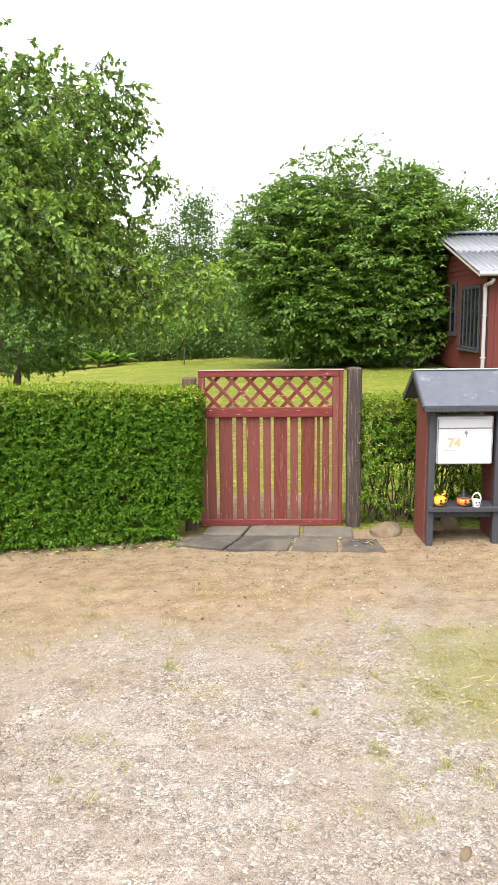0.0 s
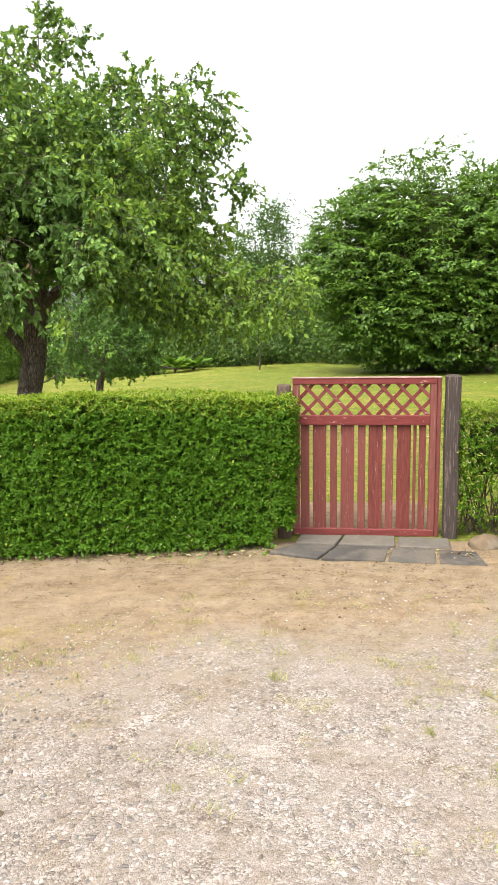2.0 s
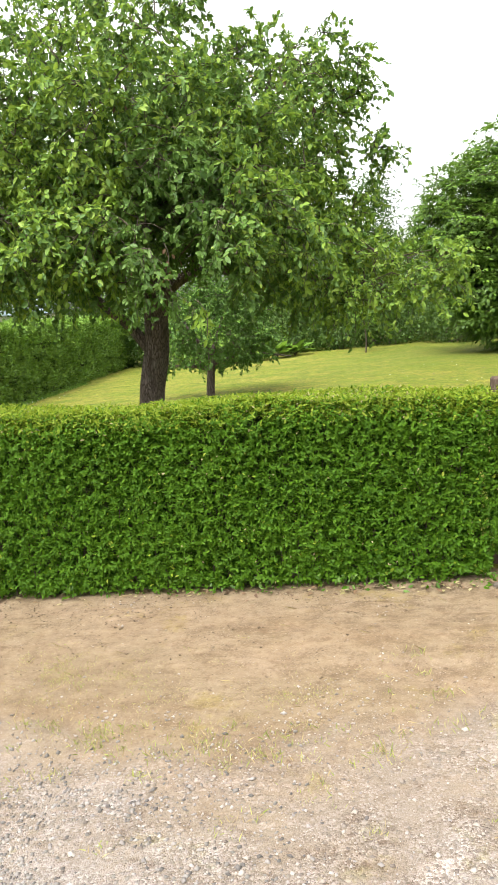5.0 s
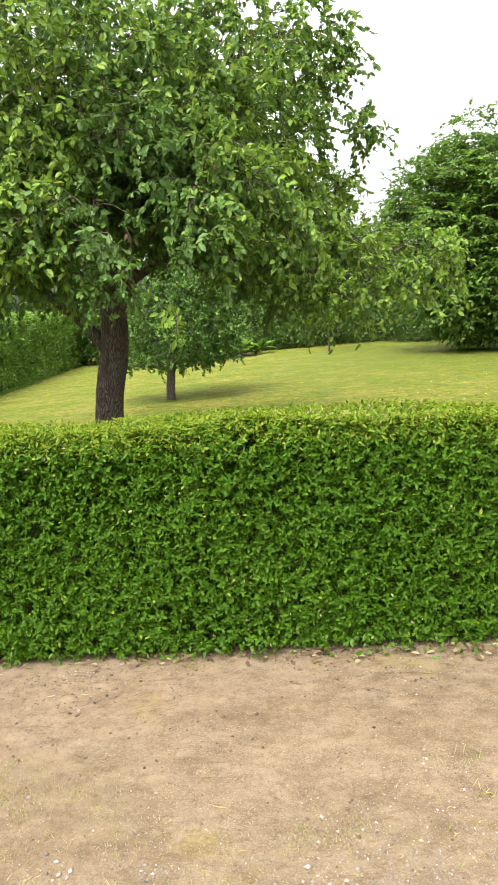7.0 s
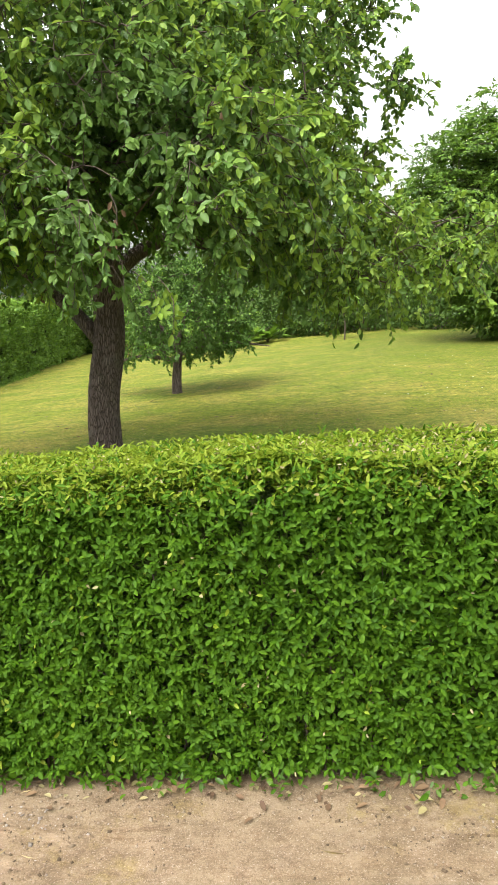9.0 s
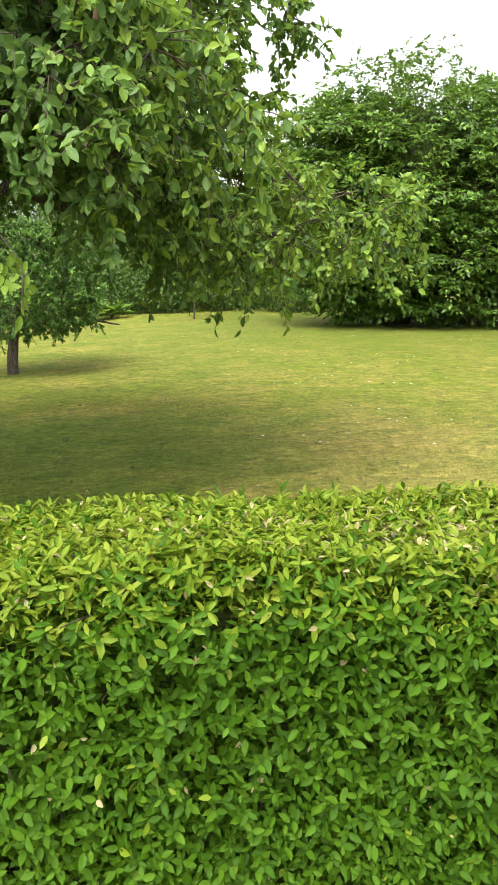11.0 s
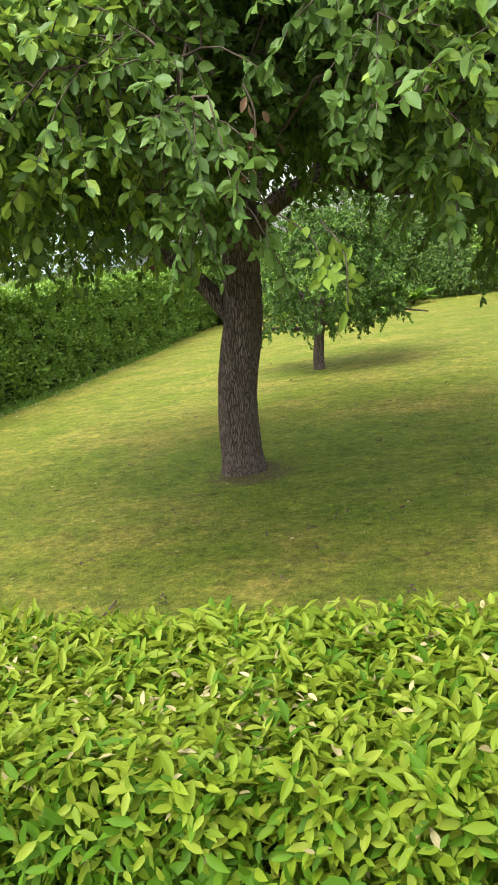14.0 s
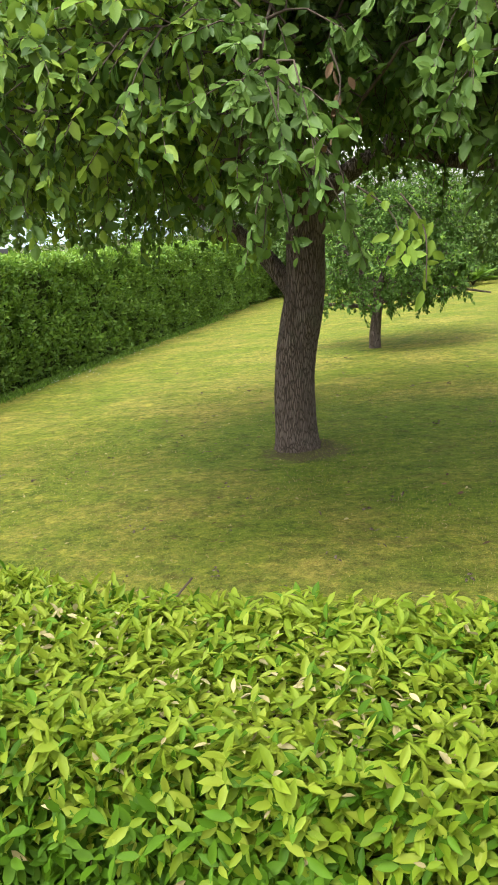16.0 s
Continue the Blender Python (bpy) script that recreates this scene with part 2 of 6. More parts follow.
bare = k.math("ADD", worn.outputs["Value"], k.math("MULTIPLY", k.math("SUBTRACT", k.noise(1.6, 8, 0.75), 0.5), 2.4))
c = k.mix(k.ramp(k.math("MULTIPLY", bare, 0.3), (0.2, 0.65), (0.5, 0.0)), c, k.mix(k.ramp(fine, (0.4, 0.0), (0.6, 1.0)), (0.17, 0.137, 0.045), (0.42, 0.345, 0.145)))
# greener grass around the pear tree, with a ragged edge
pear_patch = k.add("ShaderNodeVectorMath")
pear_patch.operation = "DISTANCE"
k.link(k.scaled(0.75, 1.1, 1.0), pear_patch.inputs[0])
pear_patch.inputs[1].default_value = (-2.7, 11.8, -0.15)
greener = k.math("ADD", pear_patch.outputs["Value"], k.math("MULTIPLY", k.math("SUBTRACT", k.noise(0.9, 8, 0.72), 0.5), 3.0))
c = k.mix(k.ramp(k.math("MULTIPLY", greener, 0.25), (0.3, 0.6), (0.62, 0.0)), c, k.mix(k.ramp(fine, (0.4, 0.0), (0.6, 1.0)), (0.06, 0.125, 0.012), (0.16, 0.25, 0.03)))
c = tint(k, k.ramp(k.noise(4.5, 10, 0.8), (0.5, 0.0), (0.6, 1.0)), c, (1.42, 1.3, 1.45))
c = tint(k, k.ramp(k.noise(3.1, 10, 0.8, k.scaled(0.8, 1.25, 1)), (0.5, 0.0), (0.6, 1.0)), c, (0.64, 0.74, 0.62))
c = k.mix(k.ramp(k.noise(7, 9, 0.75, k.scaled(0.7, 1.3, 1)), (0.5, 0.0), (0.66, 0.55)), c, (0.085, 0.07, 0.025))
c = tint(k, k.ramp(k.noise(12, 8, 0.8, k.scaled(0.85, 1.15, 1)), (0.49, 0.0), (0.56, 1.0)), c, (0.68, 0.76, 0.66))
c = tint(k, k.ramp(k.noise(30, 6, 0.8), (0.52, 0.0), (0.6, 1.0)), c, (1.28, 1.22, 1.2))
ring = k.add("ShaderNodeVectorMath")
ring.operation = "DISTANCE"
k.link(k.co, ring.inputs[0])
ring.inputs[1].default_value = (-4.3, 10.3, -0.18)
ragged = k.math("ADD", ring.outputs["Value"], k.math("MULTIPLY", k.math("SUBTRACT", k.noise(6, 7, 0.7), 0.5), 0.5))
c = k.mix(k.ramp(ragged, (0.26, 0.85), (0.42, 0.0)), c, k.mix(k.noise(50, 6), (0.05, 0.04, 0.03), (0.14, 0.115, 0.09)))
# greener grass by the shrub, darkened to paint in the shrub's shade
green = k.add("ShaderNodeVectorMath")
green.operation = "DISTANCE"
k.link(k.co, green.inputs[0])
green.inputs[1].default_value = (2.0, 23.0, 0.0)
shaded_green = k.math("ADD", green.outputs["Value"], k.math("MULTIPLY", k.math("SUBTRACT", k.noise(0.7, 8, 0.72), 0.5), 7.0))
c = k.mix(k.ramp(k.math("MULTIPLY", shaded_green, 0.1), (0.3, 0.55), (0.9, 0.0)), c, k.mix(k.ramp(fine, (0.4, 0.0), (0.6, 1.0)), (0.055, 0.085, 0.012), (0.14, 0.175, 0.03)))
k.colour(k.mix(1.0, c, (0.92, 0.92, 0.65), "MULTIPLY"))
k.bump(k.math("ADD", fine, k.noise(14, 6, 0.7)), 0.9, 0.035)
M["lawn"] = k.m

k = Nodes("bed_soil", 0.95, 0.1)
k.colour(k.mix(k.noise(30, 8, 0.7), (0.045, 0.032, 0.022), (0.13, 0.1, 0.07)))
k.bump(k.noise(40, 6, 0.7), 0.9, 0.02)
M["soil"] = k.m

k = Nodes("soil_crumb", 0.95, 0.08)
k.colour(k.ramp(k.island(), (0.0, (0.075, 0.054, 0.034)), (0.6, (0.15, 0.11, 0.07)), (1.0, (0.27, 0.22, 0.16))))
M["crumb"] = k.m

k = Nodes("pebble", 0.85, 0.15)
c = k.ramp(k.island(), (0.0, (0.12, 0.1, 0.085)), (0.4, (0.235, 0.2, 0.17)), (0.8, (0.33, 0.29, 0.25)), (1.0, (0.4, 0.36, 0.32)))
k.colour(k.mix(k.ramp(k.noise(180, 4), (0.4, 0.0), (0.8, 0.5)), c, (0.3, 0.24, 0.18)))
M["pebble"] = k.m

k = Nodes("grey_rubble", 0.85, 0.15)
c = k.ramp(k.island(), (0.0, (0.08, 0.075, 0.07)), (0.5, (0.19, 0.175, 0.16)), (1.0, (0.36, 0.335, 0.31)))
k.colour(k.mix(k.ramp(k.noise(150, 4), (0.4, 0.0), (0.8, 0.4)), c, (0.25, 0.21, 0.17)))
M["rubble"] = k.m

k = Nodes("fieldstone", 0.9, 0.1)
c = k.mix(k.noise(16, 7, 0.65), (0.075, 0.052, 0.032), (0.2, 0.148, 0.095))
k.colour(k.mix(k.ramp(k.noise(4, 5), (0.5, 0.0), (0.7, 0.5)), c, (0.26, 0.25, 0.2)))
k.bump(k.noise(30, 6), 0.6, 0.01)
M["rock"] = k.m

k = Nodes("slate_flag", 0.9, 0.08)
c = k.mix(k.noise(9, 7, 0.65), (0.03, 0.028, 0.025), (0.105, 0.095, 0.082))
c = k.mix(k.math("MULTIPLY", k.object_random(), 0.6), c, (0.045, 0.041, 0.037))
k.colour(k.mix(k.ramp(k.noise(3.5, 6, 0.7), (0.46, 0.0), (0.62, 0.4)), c, (0.17, 0.14, 0.105)))
k.bump(k.noise(18, 6), 0.5, 0.01)
M["slate"] = k.m
k = Nodes("pale_flag", 0.92, 0.08)
c = k.mix(k.noise(12, 7, 0.65), (0.06, 0.052, 0.043), (0.16, 0.14, 0.113))
k.colour(k.mix(k.ramp(k.noise(4, 6, 0.7), (0.52, 0.0), (0.66, 0.7)), c, (0.12, 0.108, 0.09)))
k.bump(k.noise(22, 6), 0.6, 0.01)
M["pale_flag"] = k.m

M["red"] = paint_material("red_wood_paint", (0.152, 0.04, 0.03), (0.36, 0.23, 0.2), (0.075, 0.019, 0.016), 0.55)
M["red_rail"] = paint_material("red_rail_paint", (0.155, 0.03, 0.026), (0.38, 0.26, 0.23), (0.08, 0.016, 0.014), 0.55, (0.6, 6, 6))
M["red_house"] = paint_material("red_cladding_paint", (0.122, 0.034, 0.029), (0.19, 0.07, 0.058), (0.08, 0.018, 0.015), 0.6, (5, 0.6, 5), 0.7)
M["bleached"] = paint_material("bleached_wood", (0.32, 0.24, 0.21), (0.5, 0.44, 0.4), (0.18, 0.07, 0.06), 0.75, (0.6, 6, 6))
M["post"] = paint_material("dark_stained_post", (0.055, 0.043, 0.037), (0.12, 0.09, 0.076), (0.018, 0.014, 0.012), 0.8, (5, 5, 0.5), 0.54)
M["oldpost"] = paint_material("weathered_brown_post", (0.095, 0.066, 0.05), (0.22, 0.17, 0.135), (0.06, 0.04, 0.03), 0.85, (5, 5, 0.5), 0.58)
M["charcoal"] = paint_material("charcoal_paint", (0.045, 0.047, 0.055), (0.17, 0.17, 0.18), (0.03, 0.031, 0.036), 0.6, (5, 5, 0.7), 0.68)

k = Nodes("felt_roof", 0.85, 0.2)
c = k.mix(k.noise(11, 7, 0.65), (0.06, 0.064, 0.08), (0.105, 0.112, 0.135))
k.colour(k.mix(k.ramp(k.noise(5, 6, 0.7), (0.58, 0.0), (0.7, 0.5)), c, (0.3, 0.31, 0.35)))
k.bump(k.noise(120, 3), 0.3, 0.003)
M["felt"] = k.m

k = Nodes("white_enamel", 0.35, 0.5)
k.colour(k.mix(k.ramp(k.noise(7, 6, 0.7), (0.55, 0.0), (0.8, 0.25)), (0.5, 0.51, 0.535), (0.4, 0.39, 0.375)))
M["enamel"] = k.m
k = Nodes("white_trim_paint", 0.5, 0.4)
k.colour(k.mix(k.noise(9, 6), (0.24, 0.25, 0.26), (0.34, 0.35, 0.36)))
M["white"] = k.m
k = Nodes("beige_trim_paint", 0.6, 0.3)
k.colour(k.mix(k.noise(9, 6), (0.3, 0.27, 0.22), (0.42, 0.38, 0.33)))
M["far_trim"] = k.m
k = Nodes("grey_line", 0.6, 0.3)
k.colour((0.16, 0.16, 0.17))
M["seam"] = k.m
k = Nodes("gold_paint", 0.4, 0.5)
k.colour(k.mix(k.noise(30, 3), (0.42, 0.27, 0.11), (0.55, 0.39, 0.2)))
M["gold"] = k.m
k = Nodes("plate_paint", 0.4, 0.5)
k.colour(k.mix(k.noise(20, 3), (0.44, 0.44, 0.44), (0.49, 0.49, 0.49)))
M["plate"] = k.m
k = Nodes("steel", 0.4, 0.5)
k.b.inputs["Metallic"].default_value = 0.9
k.colour((0.3, 0.3, 0.31))
M["steel"] = k.m
k = Nodes("yellow_glaze", 0.25, 0.5)
k.colour(k.mix(k.noise(14, 4), (0.72, 0.3, 0.02), (0.85, 0.45, 0.04)))
M["yellow"] = k.m
k = Nodes("orange_glaze", 0.25, 0.5)
k.colour(k.mix(k.noise(14, 4), (0.7, 0.13, 0.015), (0.82, 0.22, 0.03)))
M["orange"] = k.m
k = Nodes("black_glaze", 0.35, 0.5)
k.colour(k.mix(k.noise(14, 4), (0.012, 0.012, 0.013), (0.03, 0.03, 0.032)))
M["black"] = k.m

k = Nodes("corrugated_sheet", 0.5, 0.5)
k.b.inputs["Metallic"].default_value = 0.25
c = k.mix(k.noise(2.5, 6, 0.65), (0.11, 0.115, 0.13), (0.2, 0.21, 0.23))
k.colour(k.mix(k.ramp(k.noise(6, 7, 0.75), (0.56, 0.0), (0.72, 0.5)), c, (0.3, 0.27, 0.25)))
M["sheet"] = k.m
k = Nodes("ridge_metal", 0.45, 0.5)
k.colour(k.mix(k.noise(5, 5), (0.07, 0.085, 0.13), (0.12, 0.14, 0.19)))
M["ridge"] = k.m
k = Nodes("window_glass", 0.06, 0.6)
k.colour((0.02, 0.024, 0.026))
k.b.inputs["Transmission Weight"].default_value = 0.6
M["glass"] = k.m
k = Nodes("curtain", 0.9, 0.1)
k.colour(k.mix(k.noise(12, 3, 0.5, k.scaled(6, 6, 0.3)), (0.3, 0.22, 0.12), (0.55, 0.45, 0.28)))
M["curtain"] = k.m
k = Nodes("house_inside", 0.9, 0.1)
k.colour(k.mix(k.noise(3, 3), (0.1, 0.09, 0.08), (0.16, 0.14, 0.12)))
M["inside"] = k.m
k = Nodes("far_roof", 0.7, 0.3)
k.colour(k.mix(k.noise(3, 5), (0.2, 0.26, 0.28), (0.3, 0.36, 0.38)))
M["far_roof"] = k.m
k = Nodes("far_render", 0.8, 0.2)
k.colour(k.mix(k.noise(2, 5), (0.66, 0.66, 0.65), (0.78, 0.78, 0.77)))
M["far_wall"] = k.m


# ---- builders ----
def ground_z(x, y):
    """Height of the plain ground: it falls gently towards -x."""
    x = np.asarray(x, float)
    s = np.where(x < -0.5, 0.045 * (np.clip(x, -14, 6) + 0.5), 0.015 * (np.clip(x, -14, 6) + 0.5))
    return s


def thing(name, x, y, z, rz=0.0, label="", category="", group=""):
    e = new(name)
    e.empty_display_size = 0.2
    e.matrix_world = pose(x, y, z, 0, 0, rz)
    return tagged(e, label, category, group)


def mesh_from(name, bm, mats, smooth=False):
    me = bpy.data.meshes.new(name)
    bm.to_mesh(me)
    bm.free()
    for m in mats if isinstance(mats, (list, tuple)) else [mats]:
        me.materials.append(m)
    if smooth:
        me.polygons.foreach_set("use_smooth", [True] * len(me.polygons))
    return me


def part(name, bm, material, parent, label="", smooth=False):
    ob = new(name, mesh_from(name, bm, material, smooth))
    ob.parent = parent
    return tagged(ob, label)


def box(sx, sy, sz, x=0.0, y=0.0, z=0.0, bevel=0.004, turn=None, bm=None):
    """A bevelled box of that size round its centre."""
    b = bmesh.new()
    bmesh.ops.create_cube(b, size=1.0)
    bmesh.ops.scale(b, vec=(sx, sy, sz), verts=b.verts)
    if bevel:
        bmesh.ops.bevel(b, geom=list(b.edges), offset=min(bevel, 0.3 * min(sx, sy, sz)), segments=1, affect="EDGES")
    mat = Matrix.Translation((x, y, z)) @ (turn or Matrix.Identity(4))
    bmesh.ops.transform(b, matrix=mat, verts=b.verts)
    if bm is None:
        return b
    tmp = bpy.data.meshes.new("tmp")
    b.to_mesh(tmp)
    b.free()
    bm.from_mesh(tmp)
    bpy.data.meshes.remove(tmp)
    return bm


def prism(points, depth, bevel=0.0):
    """A polygon in x, y raised by depth."""
    b = bmesh.new()
    f = b.faces.new([b.verts.new((x, y, 0)) for x, y in points])
    ext = bmesh.ops.extrude_face_region(b, geom=[f])
    bmesh.ops.translate(b, vec=(0, 0, depth), verts=[g for g in ext["geom"] if isinstance(g, bmesh.types.BMVert)])
    bmesh.ops.recalc_face_normals(b, faces=b.faces)
    if bevel:
        bmesh.ops.bevel(b, geom=list(b.edges), offset=bevel, segments=1, affect="EDGES")
    return b


def raw_mesh(name, verts, faces_flat, sizes, mats, index=None, smooth=False):
    me = bpy.data.meshes.new(name)
    verts = np.asarray(verts, np.float32)
    faces_flat = np.asarray(faces_flat, np.int32)
    sizes = np.asarray(sizes, np.int32)
    me.vertices.add(len(verts))
    me.vertices.foreach_set("co", verts.ravel())
    me.loops.add(len(faces_flat))
    me.loops.foreach_set("vertex_index", faces_flat)
    me.polygons.add(len(sizes))
    me.polygons.foreach_set("loop_start", np.concatenate([[0], np.cumsum(sizes)[:-1]]).astype(np.int32))
    for m in mats:
        me.materials.append(m)
    if index is not None:
        me.polygons.foreach_set("material_index", np.asarray(index, np.int32))
    if smooth:
        me.polygons.foreach_set("use_smooth", np.ones(len(sizes), bool))
    me.update(calc_edges=True)
    return me


def unit(a):
    return a / np.maximum(np.linalg.norm(a, axis=1, keepdims=True), 1e-9)


LEAF6 = (np.array([(0, 0, 0), (.28, -.42, .06), (.66, -.4, .02), (1, 0, -.12), (.66, .4, .02), (.28, .42, .06)]), [(0, 3, 2, 1), (0, 5, 4, 3)])
LEAF = (np.array([(0, 0, 0), (.14, -.27, .03), (.4, -.47, .055), (.74, -.34, .0), (1, 0, -.16), (.74, .34, .0), (.4, .47, .055), (.14, .27, .03)]), [(0, 4, 3, 2, 1), (0, 7, 6, 5, 4)])
LEAF12 = (np.array([(0, 0, 0), (.08, -.16, .02), (.24, -.38, .045), (.45, -.47, .045), (.66, -.4, .015), (.85, -.2, -.06), (1, 0, -.15), (.85, .2, -.06), (.66, .4, .015), (.45, .47, .045), (.24, .38, .045), (.08, .16, .02)]), [(0, 6, 5, 4, 3, 2, 1), (0, 11, 10, 9, 8, 7, 6)])
LEAF4 = (np.array([(0, 0, 0), (.4, -.46, .08), (1, 0, -.1), (.4, .46, .08)]), [(0, 2, 1), (0, 3, 2)])
BLADE = (np.array([(0, -.5, 0), (0, .5, 0), (.55, 0.0, 0.04), (1, 0, 0.25)]), [(0, 1, 2), (0, 2, 3)])


def leaves(name, base, way, normal, length, width, mats, index=None, shape=LEAF6):
    """One mesh of many leaves: base points, directions, face normals, sizes, and the material of each."""
    base, way = np.asarray(base, float), unit(np.asarray(way, float))
    side = unit(np.cross(way, np.asarray(normal, float) + 1e-4))
    up = np.cross(side, way)
    tv, tf = shape
    n, kv = len(base), len(tv)
    L, W = np.asarray(length, float).reshape(-1, 1, 1), np.asarray(width, float).reshape(-1, 1, 1)
    v = base[:, None] + way[:, None] * (tv[None, :, 0:1] * L) + side[:, None] * (tv[None, :, 1:2] * W) + up[:, None] * (tv[None, :, 2:3] * L)
    flat = np.concatenate([np.array(f) for f in tf])
    faces = (flat[None] + (np.arange(n) * kv)[:, None]).ravel()
    sizes = np.tile([len(f) for f in tf], n)
    idx = None if index is None else np.repeat(np.asarray(index), len(tf))
    return raw_mesh(name, v.reshape(-1, 3), faces, sizes, mats, idx)


def tubes(name, lines, mats, sides=6, wobble=0.0, rng=None):
    """One mesh of tapered tubes: each line is (points, radii)."""
    V, F, off = [], [], 0
    for pts, rad in lines:
        pts, rad = np.asarray(pts, float), np.asarray(rad, float)
        s = sides if rad[0] > 0.02 else 4
        if rad[0] > 0.1:
            s = 28
        d = np.gradient(pts, axis=0)
        d = unit(d)
        ref = np.where(np.abs(d[:, 2:3]) > 0.9, np.array([[1.0, 0, 0]]), np.array([[0, 0, 1.0]]))
        a = unit(np.cross(d, ref))
        b = np.cross(d, a)
        an = np.arange(s) * 2 * np.pi / s
        r = np.repeat(rad[:, None], s, 1)
        if wobble and s > 10:
            for i in range(len(pts)):
                for j in range(s):
                    r[i, j] *= 1 + wobble * noise.noise((2.2 * math.cos(an[j]), 2.2 * math.sin(an[j]), 1.6 * pts[i, 2])) + 0.4 * wobble * noise.noise((7 * math.cos(an[j]), 7 * math.sin(an[j]), 3 * pts[i, 2]))
        ring = pts[:, None] + r[:, :, None] * (np.cos(an)[None, :, None] * a[:, None] + np.sin(an)[None, :, None] * b[:, None])
        V.append(ring.reshape(-1, 3))
        m = len(pts)
        i, j = np.meshgrid(np.arange(m - 1), np.arange(s), indexing="ij")
        q = np.stack([i * s + j, i * s + (j + 1) % s, (i + 1) * s + (j + 1) % s, (i + 1) * s + j], -1).reshape(-1, 4)
        F.append(q + off)
        off += m * s
    F = np.concatenate(F)
    return raw_mesh(name, np.concatenate(V), F.ravel(), np.full(len(F), 4), mats, smooth=True)


def spline(points, n):
    """A smooth line through the control points."""
    p = np.asarray(points, float)
    t = np.linspace(0, len(p) - 1, n)
    i = np.clip(t.astype(int), 0, len(p) - 2)
    f = (t - i)[:, None]
    p0, p1, p2, p3 = p[np.maximum(i - 1, 0)], p[i], p[i + 1], p[np.minimum(i + 2, len(p) - 1)]
    return 0.5 * (2 * p1 + (p2 - p0) * f + (2 * p0 - 5 * p1 + 4 * p2 - p3) * f ** 2 + (3 * p1 - p0 - 3 * p2 + p3) * f ** 3)


def in_blobs(rng, blobs, count, shell=0.5):
    """Random points in a union of ellipsoids (centre, radii, share), mostly near their skins."""
    out, outward = [], []
    share = np.array([b[2] for b in blobs], float)
    for (c, r, _), k_ in zip(blobs, rng.multinomial(count, share / share.sum())):
        d = unit(rng.normal(size=(k_, 3)))
        rad = (shell ** 3 + (1 - shell ** 3) * rng.random((k_, 1))) ** (1 / 3)
        out.append(np.array(c) + d * rad * np.array(r))
        outward.append(unit(d / np.array(r)))
    return np.concatenate(out), np.concatenate(outward)


def branch_tree(rng, limbs, targets, sag=0.12, seg=5):
    """Grows thin branches from the limbs to every target, nearest first. Returns all lines with radii and the twig ends."""
    nodes = np.concatenate([l[0] for l in limbs])
    lines = [(l[0], l[1]) for l in limbs]
    d0 = np.min(np.linalg.norm(targets[:, None] - nodes[None], axis=2), axis=1)
    ends = []
    for i in np.argsort(d0):
        p = targets[i]
        dist = np.linalg.norm(nodes - p, axis=1)
        j = int(np.argmin(dist + 0.3 * np.maximum(nodes[:, 2] - p[2], 0)))
        a, n = nodes[j], max(3, min(seg + 2, int(dist[j] / 0.12)))
        f = np.linspace(0, 1, n)[:, None]
        mid = a * (1 - f) + p * f
        mid[:, 2] += (np.sin(np.pi * f[:, 0]) * (sag * dist[j]))
        mid[1:-1] += rng.normal(size=(n - 2, 3)) * 0.035 * dist[j]
        r0 = min(0.035, 0.005 + 0.011 * dist[j])
        lines.append((mid, np.linspace(r0, 0.003, n)))
        nodes = np.concatenate([nodes, mid[1:]])
        ends.append((mid[-1], mid[-1] - mid[-2], mid))
    return lines, ends


def sprays(rng, ends, per, leaves_per, twig_len, droop, leaf_len, outward=None, flat=False):
    """Leafy twigs at the branch ends: returns base, way, normal and length arrays and the twig lines."""
    B, D, N, L, T = [], [], [], [], []
    for q, (p, d, line) in enumerate(ends):
        d = d / (np.linalg.norm(d) + 1e-9)
        for s in range(per):
            start = line[max(0, len(line) - 1 - s % len(line))] if s else p
            w = d + rng.normal(size=3) * 0.75
            if outward is not None:
                w = w + 0.5 * outward[q]
            if flat:
                w[2] *= 0.55
            w = w / np.linalg.norm(w)
            tl = twig_len * rng.uniform(0.6, 1.25)
            f = np.linspace(0, 1, 3)[:, None]
            tw = start + w * f * tl + np.array([0, 0, -1.0]) * droop * tl * f ** 2
            T.append((tw, np.linspace(0.004, 0.0015, 3)))
            m = leaves_per + int(rng.integers(-3, 4))
            g = rng.random(m) ** 0.7
            pos = start + w * (g * tl)[:, None] + np.array([0, 0, -1.0]) * (droop * tl * g ** 2)[:, None]
            way = rng.normal(size=(m, 3)) * 0.8 + w * 0.5 + np.array([0, 0, -1.0]) * (0.35 + droop)
            nor = rng.normal(size=(m, 3)) * 0.6 + np.array([0, 0, 1.0]) + 0.4 * w
            if flat:
                lat = np.array([-w[1], w[0], 0.0]) * np.where(np.arange(m) % 2, 1.0, -1.0)[:, None]
                pos = pos + lat * (rng.random((m, 1)) * 0.5 * tl * (1.1 - g[:, None]))
                way = lat * 0.7 + w * 0.7 + rng.normal(size=(m, 3)) * 0.25 + np.array([0, 0, -0.3])
                nor = rng.normal(size=(m, 3)) * 0.3 + np.array([0, 0, 1.0]) + 0.55 * w
            B.append(pos)
            D.append(way)
            N.append(nor)
            L.append(leaf_len * rng.uniform(0.6, 1.25, m))
    return np.concatenate(B), np.concatenate(D), np.concatenate(N), np.concatenate(L), T


def wave(x, y, s, k_=1.0):
    return noise.noise((x * s, y * s, 3.7 * k_))


